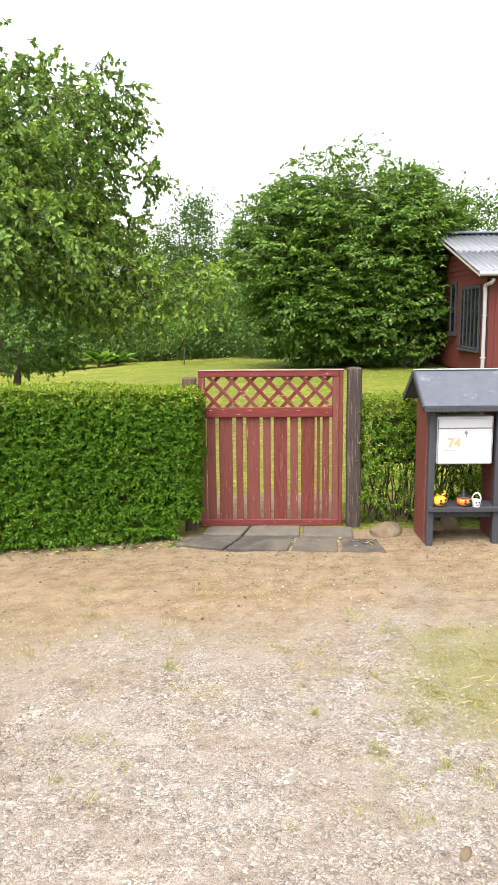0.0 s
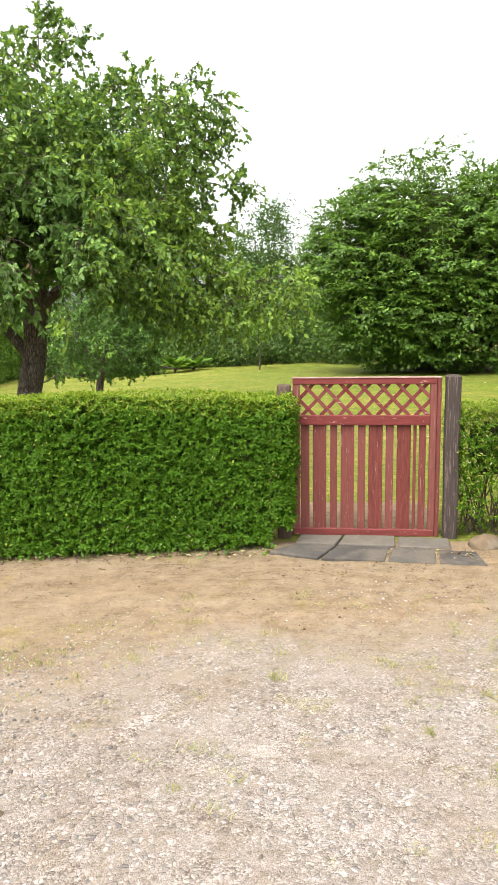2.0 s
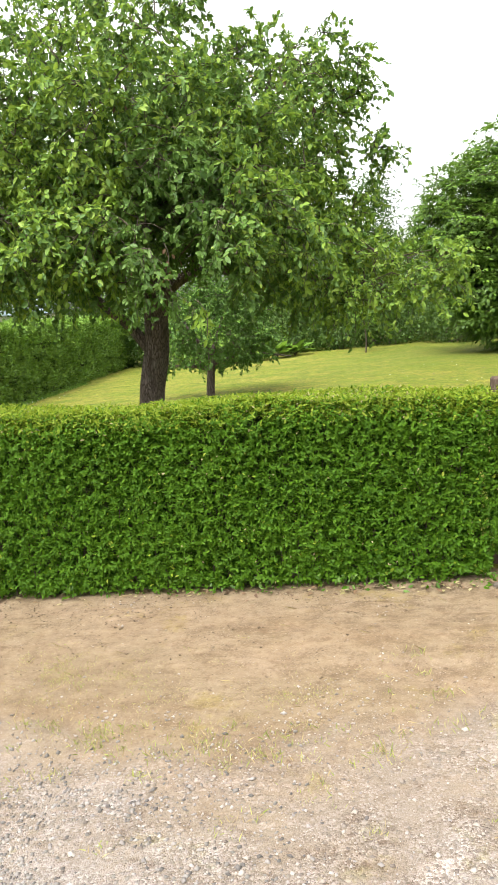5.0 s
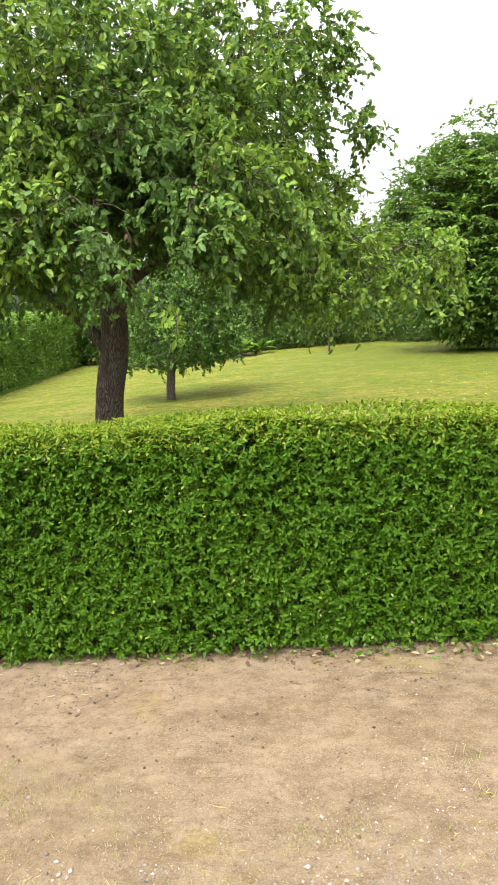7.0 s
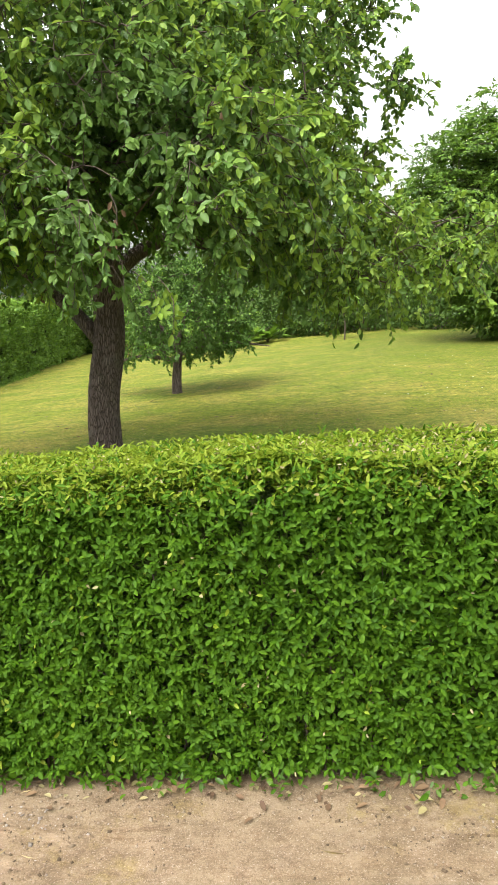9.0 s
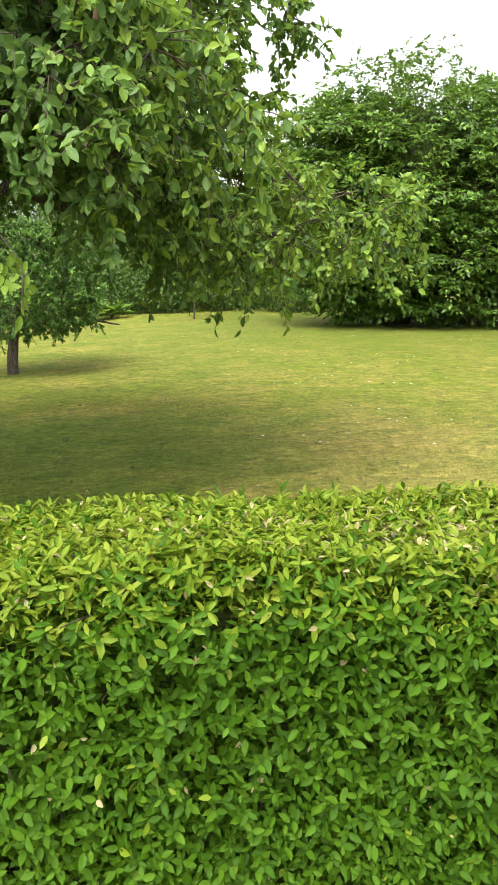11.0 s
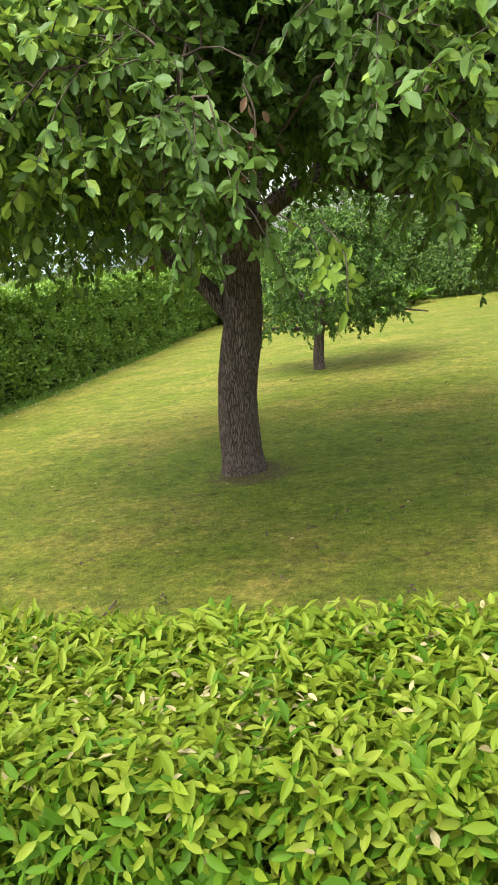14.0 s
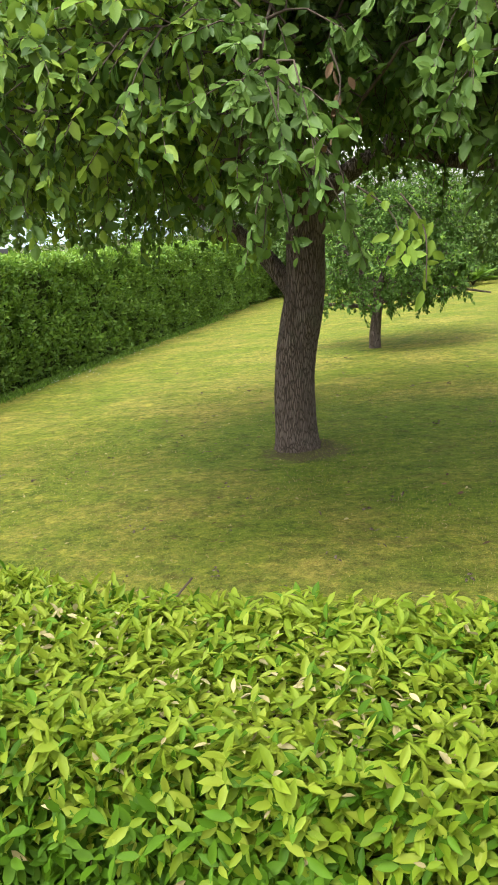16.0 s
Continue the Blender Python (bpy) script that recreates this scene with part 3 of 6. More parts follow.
# ---- ground: one sheet, gravel road before the hedge, lawn behind it ----
def axis_steps(*spans):
    out = []
    for a, b, step in spans:
        out += list(np.arange(a, b - 1e-6, step))
    return np.array(out + [spans[-1][1]])


gx = axis_steps((-1500, -300, 400), (-300, -60, 60), (-60, -16, 8), (-16, -6, 1.0), (-6, -3.6, 0.2), (-3.6, 2.6, 0.05), (2.6, 6, 0.25), (6, 20, 2), (20, 100, 20), (100, 300, 100), (300, 1500, 400))
gy = axis_steps((-1500, -100, 350), (-100, -10, 15), (-10, -1, 1.0), (-1, 5.3, 0.05), (5.3, 12, 0.15), (12, 34, 0.6), (34, 60, 4), (60, 300, 40), (300, 1500, 400))
GX, GY = np.meshgrid(gx, gy)
GZ = ground_z(GX, GY)
for iy in range(len(gy)):
    for ix in range(len(gx)):
        x_, y_ = gx[ix], gy[iy]
        if -12 < x_ < 8 and -2 < y_ < 34:
            if y_ < 5.3:
                GZ[iy, ix] += 0.012 * wave(x_, y_, 2.1) + 0.006 * wave(x_, y_, 7.0, 2) + 0.004 * wave(x_, y_, 16.0, 3)
            else:
                GZ[iy, ix] += 0.02 * wave(x_, y_, 0.8) + 0.008 * wave(x_, y_, 3.0, 2)
nx = len(gx)
ii, jj = np.meshgrid(np.arange(len(gy) - 1), np.arange(nx - 1), indexing="ij")
gq = np.stack([ii * nx + jj, ii * nx + jj + 1, (ii + 1) * nx + jj + 1, (ii + 1) * nx + jj], -1).reshape(-1, 4)
gidx = (gy[ii] > 5.29).astype(int).ravel()
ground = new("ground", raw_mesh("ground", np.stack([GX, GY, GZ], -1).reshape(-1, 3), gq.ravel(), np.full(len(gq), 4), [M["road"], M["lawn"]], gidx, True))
tagged(ground, "sandy gravel road and patchy mown lawn behind hedge", "ground", kind="structure")


# pale gravel path that leads in from the gate
gp = axis_steps((5.5, 6.4, 0.1))
pl = np.array([[(-0.42 + 0.05 * wave(0, y_, 1.3), y_), (0.72 + 0.06 * wave(3, y_, 1.1), y_)] for y_ in gp])
pvv = np.stack([pl[:, 0, 0], pl[:, 0, 1], np.full(len(gp), 0.032), pl[:, 1, 0], pl[:, 1, 1], np.full(len(gp), 0.038)], 1).reshape(-1, 3)
pff = np.array([(2 * i, 2 * i + 1, 2 * i + 3, 2 * i + 2) for i in range(len(gp) - 1)])
garden_path = new("garden_path", raw_mesh("garden_path", pvv, pff.ravel(), np.full(len(pff), 4), [M["road"]], smooth=True))
tagged(garden_path, "pale gravel garden path leading in from the gate", "path", kind="structure")


# ---- the clipped front hedge ----
def hedge_rise(x):
    """How far the shorn top lies off its mean height along the hedge."""
    return np.interp(x, (-9.0, -4.0, -3.2, -2.7, -2.0, -1.6, -1.0, -0.4), (-0.12, 0.03, 0.005, 0.0, 0.035, 0.045, 0.03, 0.0))


def hedge_bend(x, y):
    """The front swings out towards -x, and the hedge is thinner there."""
    f = np.clip((y - 5.05) / 0.52, 0, 1)
    return y + 0.05 * np.clip(x + 2.2, -1.6, 1.8) * (1 - f) - 0.1 * f * np.clip((-x - 2.0) / 1.2, 0, 1)


def hedge_shoots(rng, x0, x1, y0, y1, ztop, dens, faces="ftbr", low=0.02):
    """Shoot bases, directions and how far up the top they stand, on the faces of a clipped hedge."""
    P, D, S = [], [], []
    h = ztop - low
    for f in faces:
        area = {"f": (x1 - x0) * h, "b": (x1 - x0) * h * 0.35, "t": (x1 - x0) * (y1 - y0) * 1.4, "r": (y1 - y0) * h, "l": (y1 - y0) * h}[f]
        n = int(area * dens)
        u, w, dpt = rng.random(n), rng.random(n), rng.random(n) ** 1.6 * 0.1
        if f == "t":
            p = np.stack([x0 + u * (x1 - x0), y0 + w * (y1 - y0), ztop - 0.012 - dpt], 1)
            nrm, s = np.array([0, 0, 1.0]), np.ones(n)
        elif f in "fb":
            y_ = y0 + dpt if f == "f" else y1 - dpt
            p = np.stack([x0 + u * (x1 - x0), y_, low + w * h], 1)
            nrm, s = np.array([0, -1.0 if f == "f" else 1.0, 0.0]), np.clip((w - 0.88) * 8, 0, 1) * 0.75
        else:
            x_ = x1 - dpt if f == "r" else x0 + dpt
            p = np.stack([x_, y0 + u * (y1 - y0), low + w * h], 1)
            nrm, s = np.array([1.0 if f == "r" else -1.0, 0, 0.0]), np.clip((w - 0.88) * 8, 0, 1) * 0.75
        bulge = np.array([0.03 * noise.noise((q[0] * 1.7, q[1] * 1.7, q[2] * 1.9)) + 0.014 * noise.noise((q[0] * 6, q[1] * 6, q[2] * 6)) for q in p])
        hole = np.array([noise.noise((q[0] * 4.1 + 9, q[1] * 4.1, q[2] * 4.5)) for q in p])
        keep = hole > -0.72
        p = p + nrm * bulge[:, None]
        P.append(p[keep])
        D.append((nrm[None] * 0.75 + np.array([0, 0, 0.55]) + rng.normal(size=(n, 3)) * (0.36 if f == "t" else 0.46))[keep])
        S.append(s[keep])
    P, D, S = np.concatenate(P), unit(np.concatenate(D)), np.concatenate(S)
    # rounded shoulders
    over = np.clip((P[:, 2] - (ztop - 0.09)) / 0.09, 0, 1)
    P[:, 1] += np.where(P[:, 1] < (y0 + y1) / 2, 1, -1) * over * np.clip(0.09 - np.minimum(np.abs(P[:, 1] - y0), np.abs(P[:, 1] - y1)), 0, 0.09) * 0.7
    f = np.clip(P[:, 2] / ztop, 0, 1)
    P[:, 2] += ground_z(P[:, 0], 0) * (1 - f) + hedge_rise(P[:, 0]) * f
    return P, D, S


def shoot_leaves(rng, P, D, S, pairs, length, spread=0.95, gap=0.013):
    """Opposite leaf pairs up each shoot."""
    a = unit(np.cross(D, rng.normal(size=D.shape)))
    b = np.cross(D, a)
    B, W, N, L, T = [], [], [], [], []
    for i in range(pairs):
        ax = a if i % 2 else b
        last = i == pairs - 1
        for sgn in (1, -1):
            w = D * (0.6 if last else 0.22) + ax * sgn * spread + rng.normal(size=D.shape) * 0.24
            B.append(P + D * (gap * i + rng.random((len(P), 1)) * 0.006))
            W.append(w)
            N.append(D * 1.0 - 0.25 * ax * sgn + rng.normal(size=D.shape) * 0.28 + np.array([0, 0, 0.25]))
            L.append(length * rng.uniform(0.55, 1.25, len(P)) * (1.0 - 0.1 * (pairs - 1 - i) / pairs))
            T.append(S * (1 + 0.2 * i / pairs))
    return tuple(np.concatenate(q) for q in (B, W, N, L, T))


def young_index(rng, top, dry=0.012, at=None):
    """0 mature, 1 young, 2 dry, by how high on the shorn top the leaf stands."""
    r = rng.random(len(top))
    idx = np.where(r < 0.015 + 0.84 * np.clip(top, 0, 1), 1, 0)
    dead = dry * (0.4 + 2.0 * np.clip(top, 0, 1))
    if at is not None:
        for x_, y_, wx, wy, much in ((-1.4, 5.3, 0.38, 0.14, 0.34), (-2.5, 5.22, 0.16, 0.08, 0.16), (-2.05, 5.3, 0.1, 0.1, 0.14), (-2.95, 5.3, 0.2, 0.1, 0.1)):
            dead = dead + much * np.clip(top, 0, 1) * np.exp(-((at[:, 0] - x_) / wx) ** 2 - ((at[:, 1] - y_) / wy) ** 2)
    return np.where(rng.random(len(top)) < dead, 2, idx)


def hedge_core(x0, x1, y0, y1, z0, z1, inset):
    b = box(x1 - x0 - 2 * inset, y1 - y0 - 2 * inset, z1 - z0 - inset, (x0 + x1) / 2, (y0 + y1) / 2, z0 + (z1 - z0 - inset) / 2, 0.05)
    bmesh.ops.subdivide_edges(b, edges=b.edges, cuts=5, use_grid_fill=True)
    for v_ in b.verts:
        v_.co += 0.03 * noise.noise_vector(v_.co * 3)
    return b


rng = np.random.default_rng(7)
HX0, HX1, HY0, HY1, HZ = -9.0, -0.4, 5.05, 5.57, 1.035
front_hedge = thing("hedge", -3, 5.36, 0, 0, "clipped green privet hedge with yellowish young shoots on top", "hedge")
P_, D_, S_ = hedge_shoots(rng, -3.7, HX1, HY0, HY1, HZ, 3500, "ftr")
P_[:, 1] = hedge_bend(P_[:, 0], P_[:, 1])
foot = (P_[:, 0] > HX1 - 0.14) & (P_[:, 2] < 0.14)
P_, D_, S_ = P_[~foot], D_[~foot], S_[~foot]
B_, W_, N_, L_, T_ = shoot_leaves(rng, P_, D_, S_, 4, 0.028)
L_ = np.where(T_ > 0.3, 1.02, 1.0) * L_
off = np.array([-3, 5.36, 0])
kind_ = young_index(rng, T_, 0.012, B_)
L_ = np.where(kind_ == 2, 0.75, 1.0) * L_
high = T_ > 0.8
for sel, form in ((high, LEAF12), (~high, LEAF6)):
    ob = new("foliage", leaves("hedge_foliage", (B_ - off)[sel], W_[sel], N_[sel], L_[sel], L_[sel] * np.where(T_[sel] > 0.3, 0.4, 0.52), [M["privet"], M["privet_young"], M["privet_dry"]], kind_[sel], form))
    ob.parent = front_hedge
P_, D_, S_ = hedge_shoots(rng, HX0, -3.7, HY0, HY1, HZ, 1000, "ft")
P_[:, 1] = hedge_bend(P_[:, 0], P_[:, 1])
B_, W_, N_, L_, T_ = shoot_leaves(rng, P_, D_, S_, 3, 0.045)
ob = new("foliage", leaves("hedge_foliage_end", B_ - off, W_, N_, L_, L_ * 0.45, [M["privet"], M["privet_young"], M["privet_dry"]], young_index(rng, T_), LEAF4))
ob.parent = front_hedge
# upright pointed tips along the shorn top
n = 420
tip = np.stack([rng.uniform(-3.7, HX1, n), HY1 - 0.03 - np.abs(rng.normal(size=n)) * 0.16, np.full(n, HZ - 0.045) + rng.random(n) * 0.035], 1)
tip = tip[tip[:, 1] > HY0 + 0.05]
tip[:, 2] += hedge_rise(tip[:, 0])
tip[:, 1] = hedge_bend(tip[:, 0], tip[:, 1])
up_ = unit(np.array([0, 0, 1.0]) + rng.normal(size=tip.shape) * 0.3)
B_, W_, N_, L_, T_ = shoot_leaves(rng, tip, up_, np.ones(len(tip)), 4, 0.034, 0.5, 0.01)
ob = new("foliage", leaves("hedge_tips", B_ - off, W_, N_, L_, L_ * 0.3, [M["privet"], M["privet_young"], M["privet_dry"]], young_index(rng, T_, 0.004), LEAF))
ob.parent = front_hedge
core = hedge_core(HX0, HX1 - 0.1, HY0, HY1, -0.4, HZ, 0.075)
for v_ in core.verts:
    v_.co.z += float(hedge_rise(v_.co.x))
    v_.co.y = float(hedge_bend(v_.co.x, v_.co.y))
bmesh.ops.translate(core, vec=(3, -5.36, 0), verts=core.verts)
part("inner_growth", core, M["core"], front_hedge, "solid dark fill standing in for shaded inner twigs")
twigs = []
for i in range(260):
    x_ = rng.uniform(-5, HX1 - 0.3)
    y_ = rng.uniform(HY0 + 0.02, HY0 + 0.1)
    z_ = float(ground_z(x_, 0))
    top_ = np.array([x_ + rng.normal() * 0.12, HY0 + rng.uniform(0.0, 0.12), z_ + rng.uniform(0.3, 0.85)])
    y_ = float(hedge_bend(x_, y_))
    top_[1] = float(hedge_bend(top_[0], top_[1]))
    twigs.append((spline([(x_, y_, z_ - 0.02), ((x_ + top_[0]) / 2 + rng.normal() * 0.03, y_ + 0.02, (z_ + top_[2]) / 2), top_], 5) - off, np.linspace(0.006, 0.002, 5)))
for i in range(130):
    x_, y_ = rng.uniform(-4, HX1 - 0.05), rng.uniform(HY0 + 0.05, HY1 - 0.05)
    d_ = np.array([rng.normal(), rng.normal(), 0.15]) * 0.06
    y_ = float(hedge_bend(x_, y_))
    q_ = np.array([x_, y_, HZ - 0.06 + float(hedge_rise(x_)) + rng.normal() * 0.012])
    twigs.append((np.stack([q_ - d_ - off, q_ - off, q_ + d_ + (0, 0, 0.012) - off]), np.array([0.003, 0.0025, 0.0015])))
ob = new("twig_layer", tubes("hedge_twigs", twigs, [M["twig"]]))
ob.parent = front_hedge

# the thinner hedge on the other side of the gate
thin_hedge = thing("hedge", 2.2, 5.5, 0, 0, "thin green hedge with bare brown stems below", "hedge")
off = np.array([2.2, 5.5, 0])
P_, D_, S_ = hedge_shoots(rng, 0.8, 2.7, 5.38, 5.9, 0.95, 1700, "ftl", 0.05)
keep = rng.random(len(P_)) < np.clip(0.14 + 1.25 * (P_[:, 2] / 0.95) ** 1.1 + 0.4 * (P_[:, 0] > 1.35), 0, 1)
P_, D_, S_ = P_[keep], D_[keep], S_[keep]
B_, W_, N_, L_, T_ = shoot_leaves(rng, P_, D_, S_, 4, 0.027)
ob = new("foliage", leaves("thin_hedge_foliage", B_ - off, W_, N_, L_, L_ * 0.45, [M["privet"], M["privet_young"], M["privet_dry"]], young_index(rng, T_ + 0.25, 0.04)))
ob.parent = thin_hedge
stems = []
for i in range(170):
    x_, y_ = rng.uniform(0.84, 2.6), rng.uniform(5.42, 5.8)
    q_ = np.array([x_ + rng.normal() * 0.16, y_ + rng.normal() * 0.1, rng.uniform(0.5, 0.9)])
    stems.append((spline([(x_, y_, -0.02), ((x_ + q_[0]) / 2 + rng.normal() * 0.04, (y_ + q_[1]) / 2, q_[2] * 0.5), q_], 6) - off, np.linspace(rng.uniform(0.005, 0.011), 0.002, 6)))
ob = new("stem_growth", tubes("hedge_stems", stems, [M["twig"]]))
ob.parent = thin_hedge
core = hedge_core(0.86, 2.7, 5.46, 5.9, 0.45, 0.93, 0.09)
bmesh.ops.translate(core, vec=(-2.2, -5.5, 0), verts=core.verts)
part("inner_growth", core, M["core"], thin_hedge, "solid dark fill standing in for shaded inner twigs")


# ---- the garden gate and its posts ----
gate = thing("garden_gate", -0.385, 5.45, 0.02, -1.2, "closed dark red wooden gate with lattice top and worn paint", "gate")
GW, GH = 1.045, 1.175
DEG = Matrix.Rotation


def bar(name, x0, x1, z0, z1, y, thick, mat, label=""):
    return part(name, box(x1 - x0, thick, z1 - z0, (x0 + x1) / 2, y, (z0 + z1) / 2, 0.004), mat, gate, label)


bar("stile", 0.0, 0.05, 0.0, GH - 0.042, 0.0, 0.045, M["red"])
bar("stile", 0.985, 1.032, 0.0, GH - 0.042, 0.0, 0.045, M["red"])
bar("closing_strip", 1.034, 1.062, 0.0, GH - 0.005, -0.012, 0.03, M["red"])
bar("top_rail", 0.0, 1.032, GH - 0.05, GH - 0.006, 0.0, 0.055, M["red_rail"])
bar("cap", -0.004, 1.066, GH - 0.006, GH + 0.002, 0.0, 0.064, M["bleached"], "bleached worn top edge")
bar("mid_rail", 0.05, 0.985, 0.828, 0.9, -0.012, 0.03, M["red_rail"])
bar("bottom_rail", 0.0, 1.032, 0.0, 0.052, -0.014, 0.03, M["red_rail"])
for x0_, x1_ in ((0.055, 0.12), (0.145, 0.245), (0.272, 0.324), (0.35, 0.448), (0.474, 0.53), (0.552, 0.654), (0.676, 0.732), (0.756, 0.856), (0.873, 0.896), (0.914, 0.964)):
    bar("board", x0_, x1_, 0.03, 0.85, 0.012 + 0.002 * math.sin(37 * x0_), 0.02, M["red"])
lx0, lx1, lz0, lz1 = 0.05, 0.985, 0.9, GH - 0.042
for lay, sgn in ((0.006, 1), (-0.008, -1)):
    for i in range(-3, 9):
        x_ = lx0 + 0.02 + 0.136 * i
        a_, b_ = Vector((x_, 0, lz0)), Vector((x_ + (lz1 - lz0) * 0.95, 0, lz1))
        if sgn < 0:
            a_.x, b_.x = b_.x, a_.x
        lo, hi = (a_, b_) if a_.x < b_.x else (b_, a_)
        if hi.x <= lx0 + 0.02 or lo.x >= lx1 - 0.02:
            continue
        if lo.x < lx0:
            lo = lo.lerp(hi, (lx0 - lo.x) / (hi.x - lo.x))
        if hi.x > lx1:
            hi = lo.lerp(hi, (lx1 - lo.x) / (hi.x - lo.x))
        d_ = hi - lo
        ang = math.atan2(d_.z, d_.x)
        m_ = (lo + hi) / 2
        part("lattice_slat", box(d_.length + 0.012, 0.012, 0.026, m_.x, lay, m_.z, 0.002, DEG(-ang, 4, "Y")), M["red_rail"], gate)


def rough_post(name, x, y, z0, z1, w, d, mat, label, lean=0.0):
    b = box(w, d, z1 - z0, 0, 0, (z1 - z0) / 2, 0.012)
    bmesh.ops.subdivide_edges(b, edges=[e for e in b.edges if abs(e.verts[0].co.z - e.verts[1].co.z) > 0.3], cuts=14)
    for v_ in b.verts:
        n_ = noise.noise_vector(Vector((x, y, v_.co.z * 3)) + v_.co * 2)
        v_.co.x += 0.006 * n_.x + lean * v_.co.z
        v_.co.y += 0.006 * n_.y
    o = new(name, mesh_from(name, b, mat))
    o.matrix_world = pose(x, y, z0)
    return tagged(o, label, "post", "gate posts")


rough_post("gate_post", 0.755, 5.4, -0.05, 1.21, 0.1, 0.1, M["post"], "dark stained weathered wooden gate post beside the gate")
rough_post("gate_post", -0.45, 5.42, -0.08, 1.15, 0.1, 0.1, M["oldpost"], "weathered brown wooden gate post sunk in hedge")

# ---- flagstones before the gate ----
steps = thing("flagstone_threshold", 0.14, 5.07, 0.0, 0, "irregular grey slate flagstones laid before the gate", "paving")
for pts_, mat_, z_ in (
    ([(-0.68, -0.09), (-0.34, -0.22), (-0.22, 0.06), (-0.5, 0.1)], "slate", 0.0),
    ([(-0.32, -0.225), (0.1, -0.265), (0.16, 0.03), (-0.2, 0.06)], "slate", 0.004),
    ([(0.12, -0.27), (0.43, -0.3), (0.47, 0.01), (0.18, 0.03)], "slate", 0.002),
    ([(0.45, -0.3), (0.76, -0.33), (0.74, -0.03), (0.49, 0.01)], "slate", -0.003),
    ([(-0.5, 0.12), (-0.22, 0.08), (-0.16, 0.3), (-0.47, 0.31)], "pale_flag", 0.006),
    ([(-0.2, 0.08), (0.2, 0.05), (0.22, 0.29), (-0.14, 0.3)], "pale_flag", 0.01),
    ([(0.22, 0.05), (0.58, 0.02), (0.6, 0.26), (0.24, 0.28)], "pale_flag", 0.006),
):
    b = prism(pts_, 0.05, 0.007)
    bmesh.ops.translate(b, vec=(0, 0, z_ - 0.02), verts=b.verts)
    part("flagstone", b, M[mat_], steps)


def boulder(x, y, z, sx, sy, sz, seed, label, mat="rock", name="rock"):
    b = bmesh.new()
    bmesh.ops.create_icosphere(b, subdivisions=3, radius=1)
    for v_ in b.verts:
        p_ = v_.co.copy()
        v_.co = p_ * (1 + 0.22 * noise.noise(p_ * 1.3 + Vector((seed, 0, 0))) + 0.06 * noise.noise(p_ * 4 + Vector((seed, 0, 0))))
        v_.co = Vector((v_.co.x * sx, v_.co.y * sy, v_.co.z * sz))
    o = new(name, mesh_from(name, b, M[mat], True))
    o.matrix_world = pose(x, y, z + sz * 0.4, 0, 0, seed * 40)
    return tagged(o, label, "rock")


boulder(0.97, 5.18, 0.012, 0.135, 0.095, 0.068, 1, "rounded brown fieldstone beside the gate post")
boulder(1.36, 5.3, 0.0, 0.07, 0.06, 0.06, 2, "grey fieldstone under the mailbox shelter")
boulder(1.46, 5.32, 0.0, 0.08, 0.06, 0.08, 3, "grey fieldstone under the mailbox shelter")
boulder(1.57, 4.86, 0.0, 0.04, 0.03, 0.03, 4, "small grey stone on the gravel by the mailbox shelter")
boulder(-1.27, 2.2, -0.04, 0.026, 0.022, 0.016, 5, "single smooth grey stone on the gravel road", name="stone")
boulder(0.62, 1.95, 0.01, 0.03, 0.016, 0.014, 6, "flat pale stone on the gravel road", name="stone")

# ---- mailbox shelter ----
SX, SY = 1.19, 4.9
shelter = thing("mailbox_shelter", SX, SY, 0.02, 0, "red and charcoal wooden mailbox shelter with felt pitched roof", "shelter")
SW, SD = 0.5, 0.34
for x_ in (0.0, SW - 0.02):
    part("side_panel", box(0.02, SD - 0.04, 0.98, x_ + 0.0, SD / 2 + 0.02, 0.49, 0.003), M["red"], shelter, "dark red side board")
for x_ in (0.018, SW - 0.034):
    part("post", box(0.045, 0.045, 0.97, x_, 0.0, 0.485, 0.004), M["charcoal"], shelter, "charcoal painted front post")
part("shelf", box(SW - 0.02, 0.2, 0.035, SW / 2 - 0.01, 0.05, 0.262, 0.004), M["charcoal"], shelter, "charcoal plank shelf")
part("shelf_apron", box(SW - 0.1, 0.02, 0.05, SW / 2 - 0.01, 0.02, 0.22, 0.003), M["charcoal"], shelter)
part("lintel", box(SW - 0.07, 0.03, 0.05, SW / 2 - 0.01, 0.0, 0.945, 0.003), M["charcoal"], shelter)
for nm, y0_, z0_, y1_, z1_ in (("roof_slope", -0.1, 0.965, 0.22, 1.175), ("roof_slope", 0.54, 0.965, 0.22, 1.175)):
    ln = math.hypot(y1_ - y0_, z1_ - z0_)
    an_ = math.atan2(z1_ - z0_, y1_ - y0_)
    part(nm, box(SW + 0.1, ln, 0.025, SW / 2 - 0.01, (y0_ + y1_) / 2, (z0_ + z1_) / 2, 0.003, DEG(an_, 4, "X")), M["felt"], shelter, "grey-blue roofing felt")
part("ridge_cap", box(SW + 0.11, 0.045, 0.007, SW / 2 - 0.01, 0.22, 1.189, 0.003), M["white"], shelter, "pale ridge strip")
part("fascia", box(SW + 0.1, 0.016, 0.034, SW / 2 - 0.01, -0.098, 0.952, 0.003), M["charcoal"], shelter)
for x_ in (-0.066, SW + 0.046):
    for sgn in (1, -1):
        y0_, y1_ = (-0.1, 0.22) if sgn > 0 else (0.54, 0.22)
        an_ = math.atan2(0.21, y1_ - y0_)
        part("barge_board", box(0.014, math.hypot(0.21, 0.32), 0.04, x_, (y0_ + y1_) / 2, 1.06, 0.002, DEG(an_, 4, "X")), M["charcoal"], shelter)

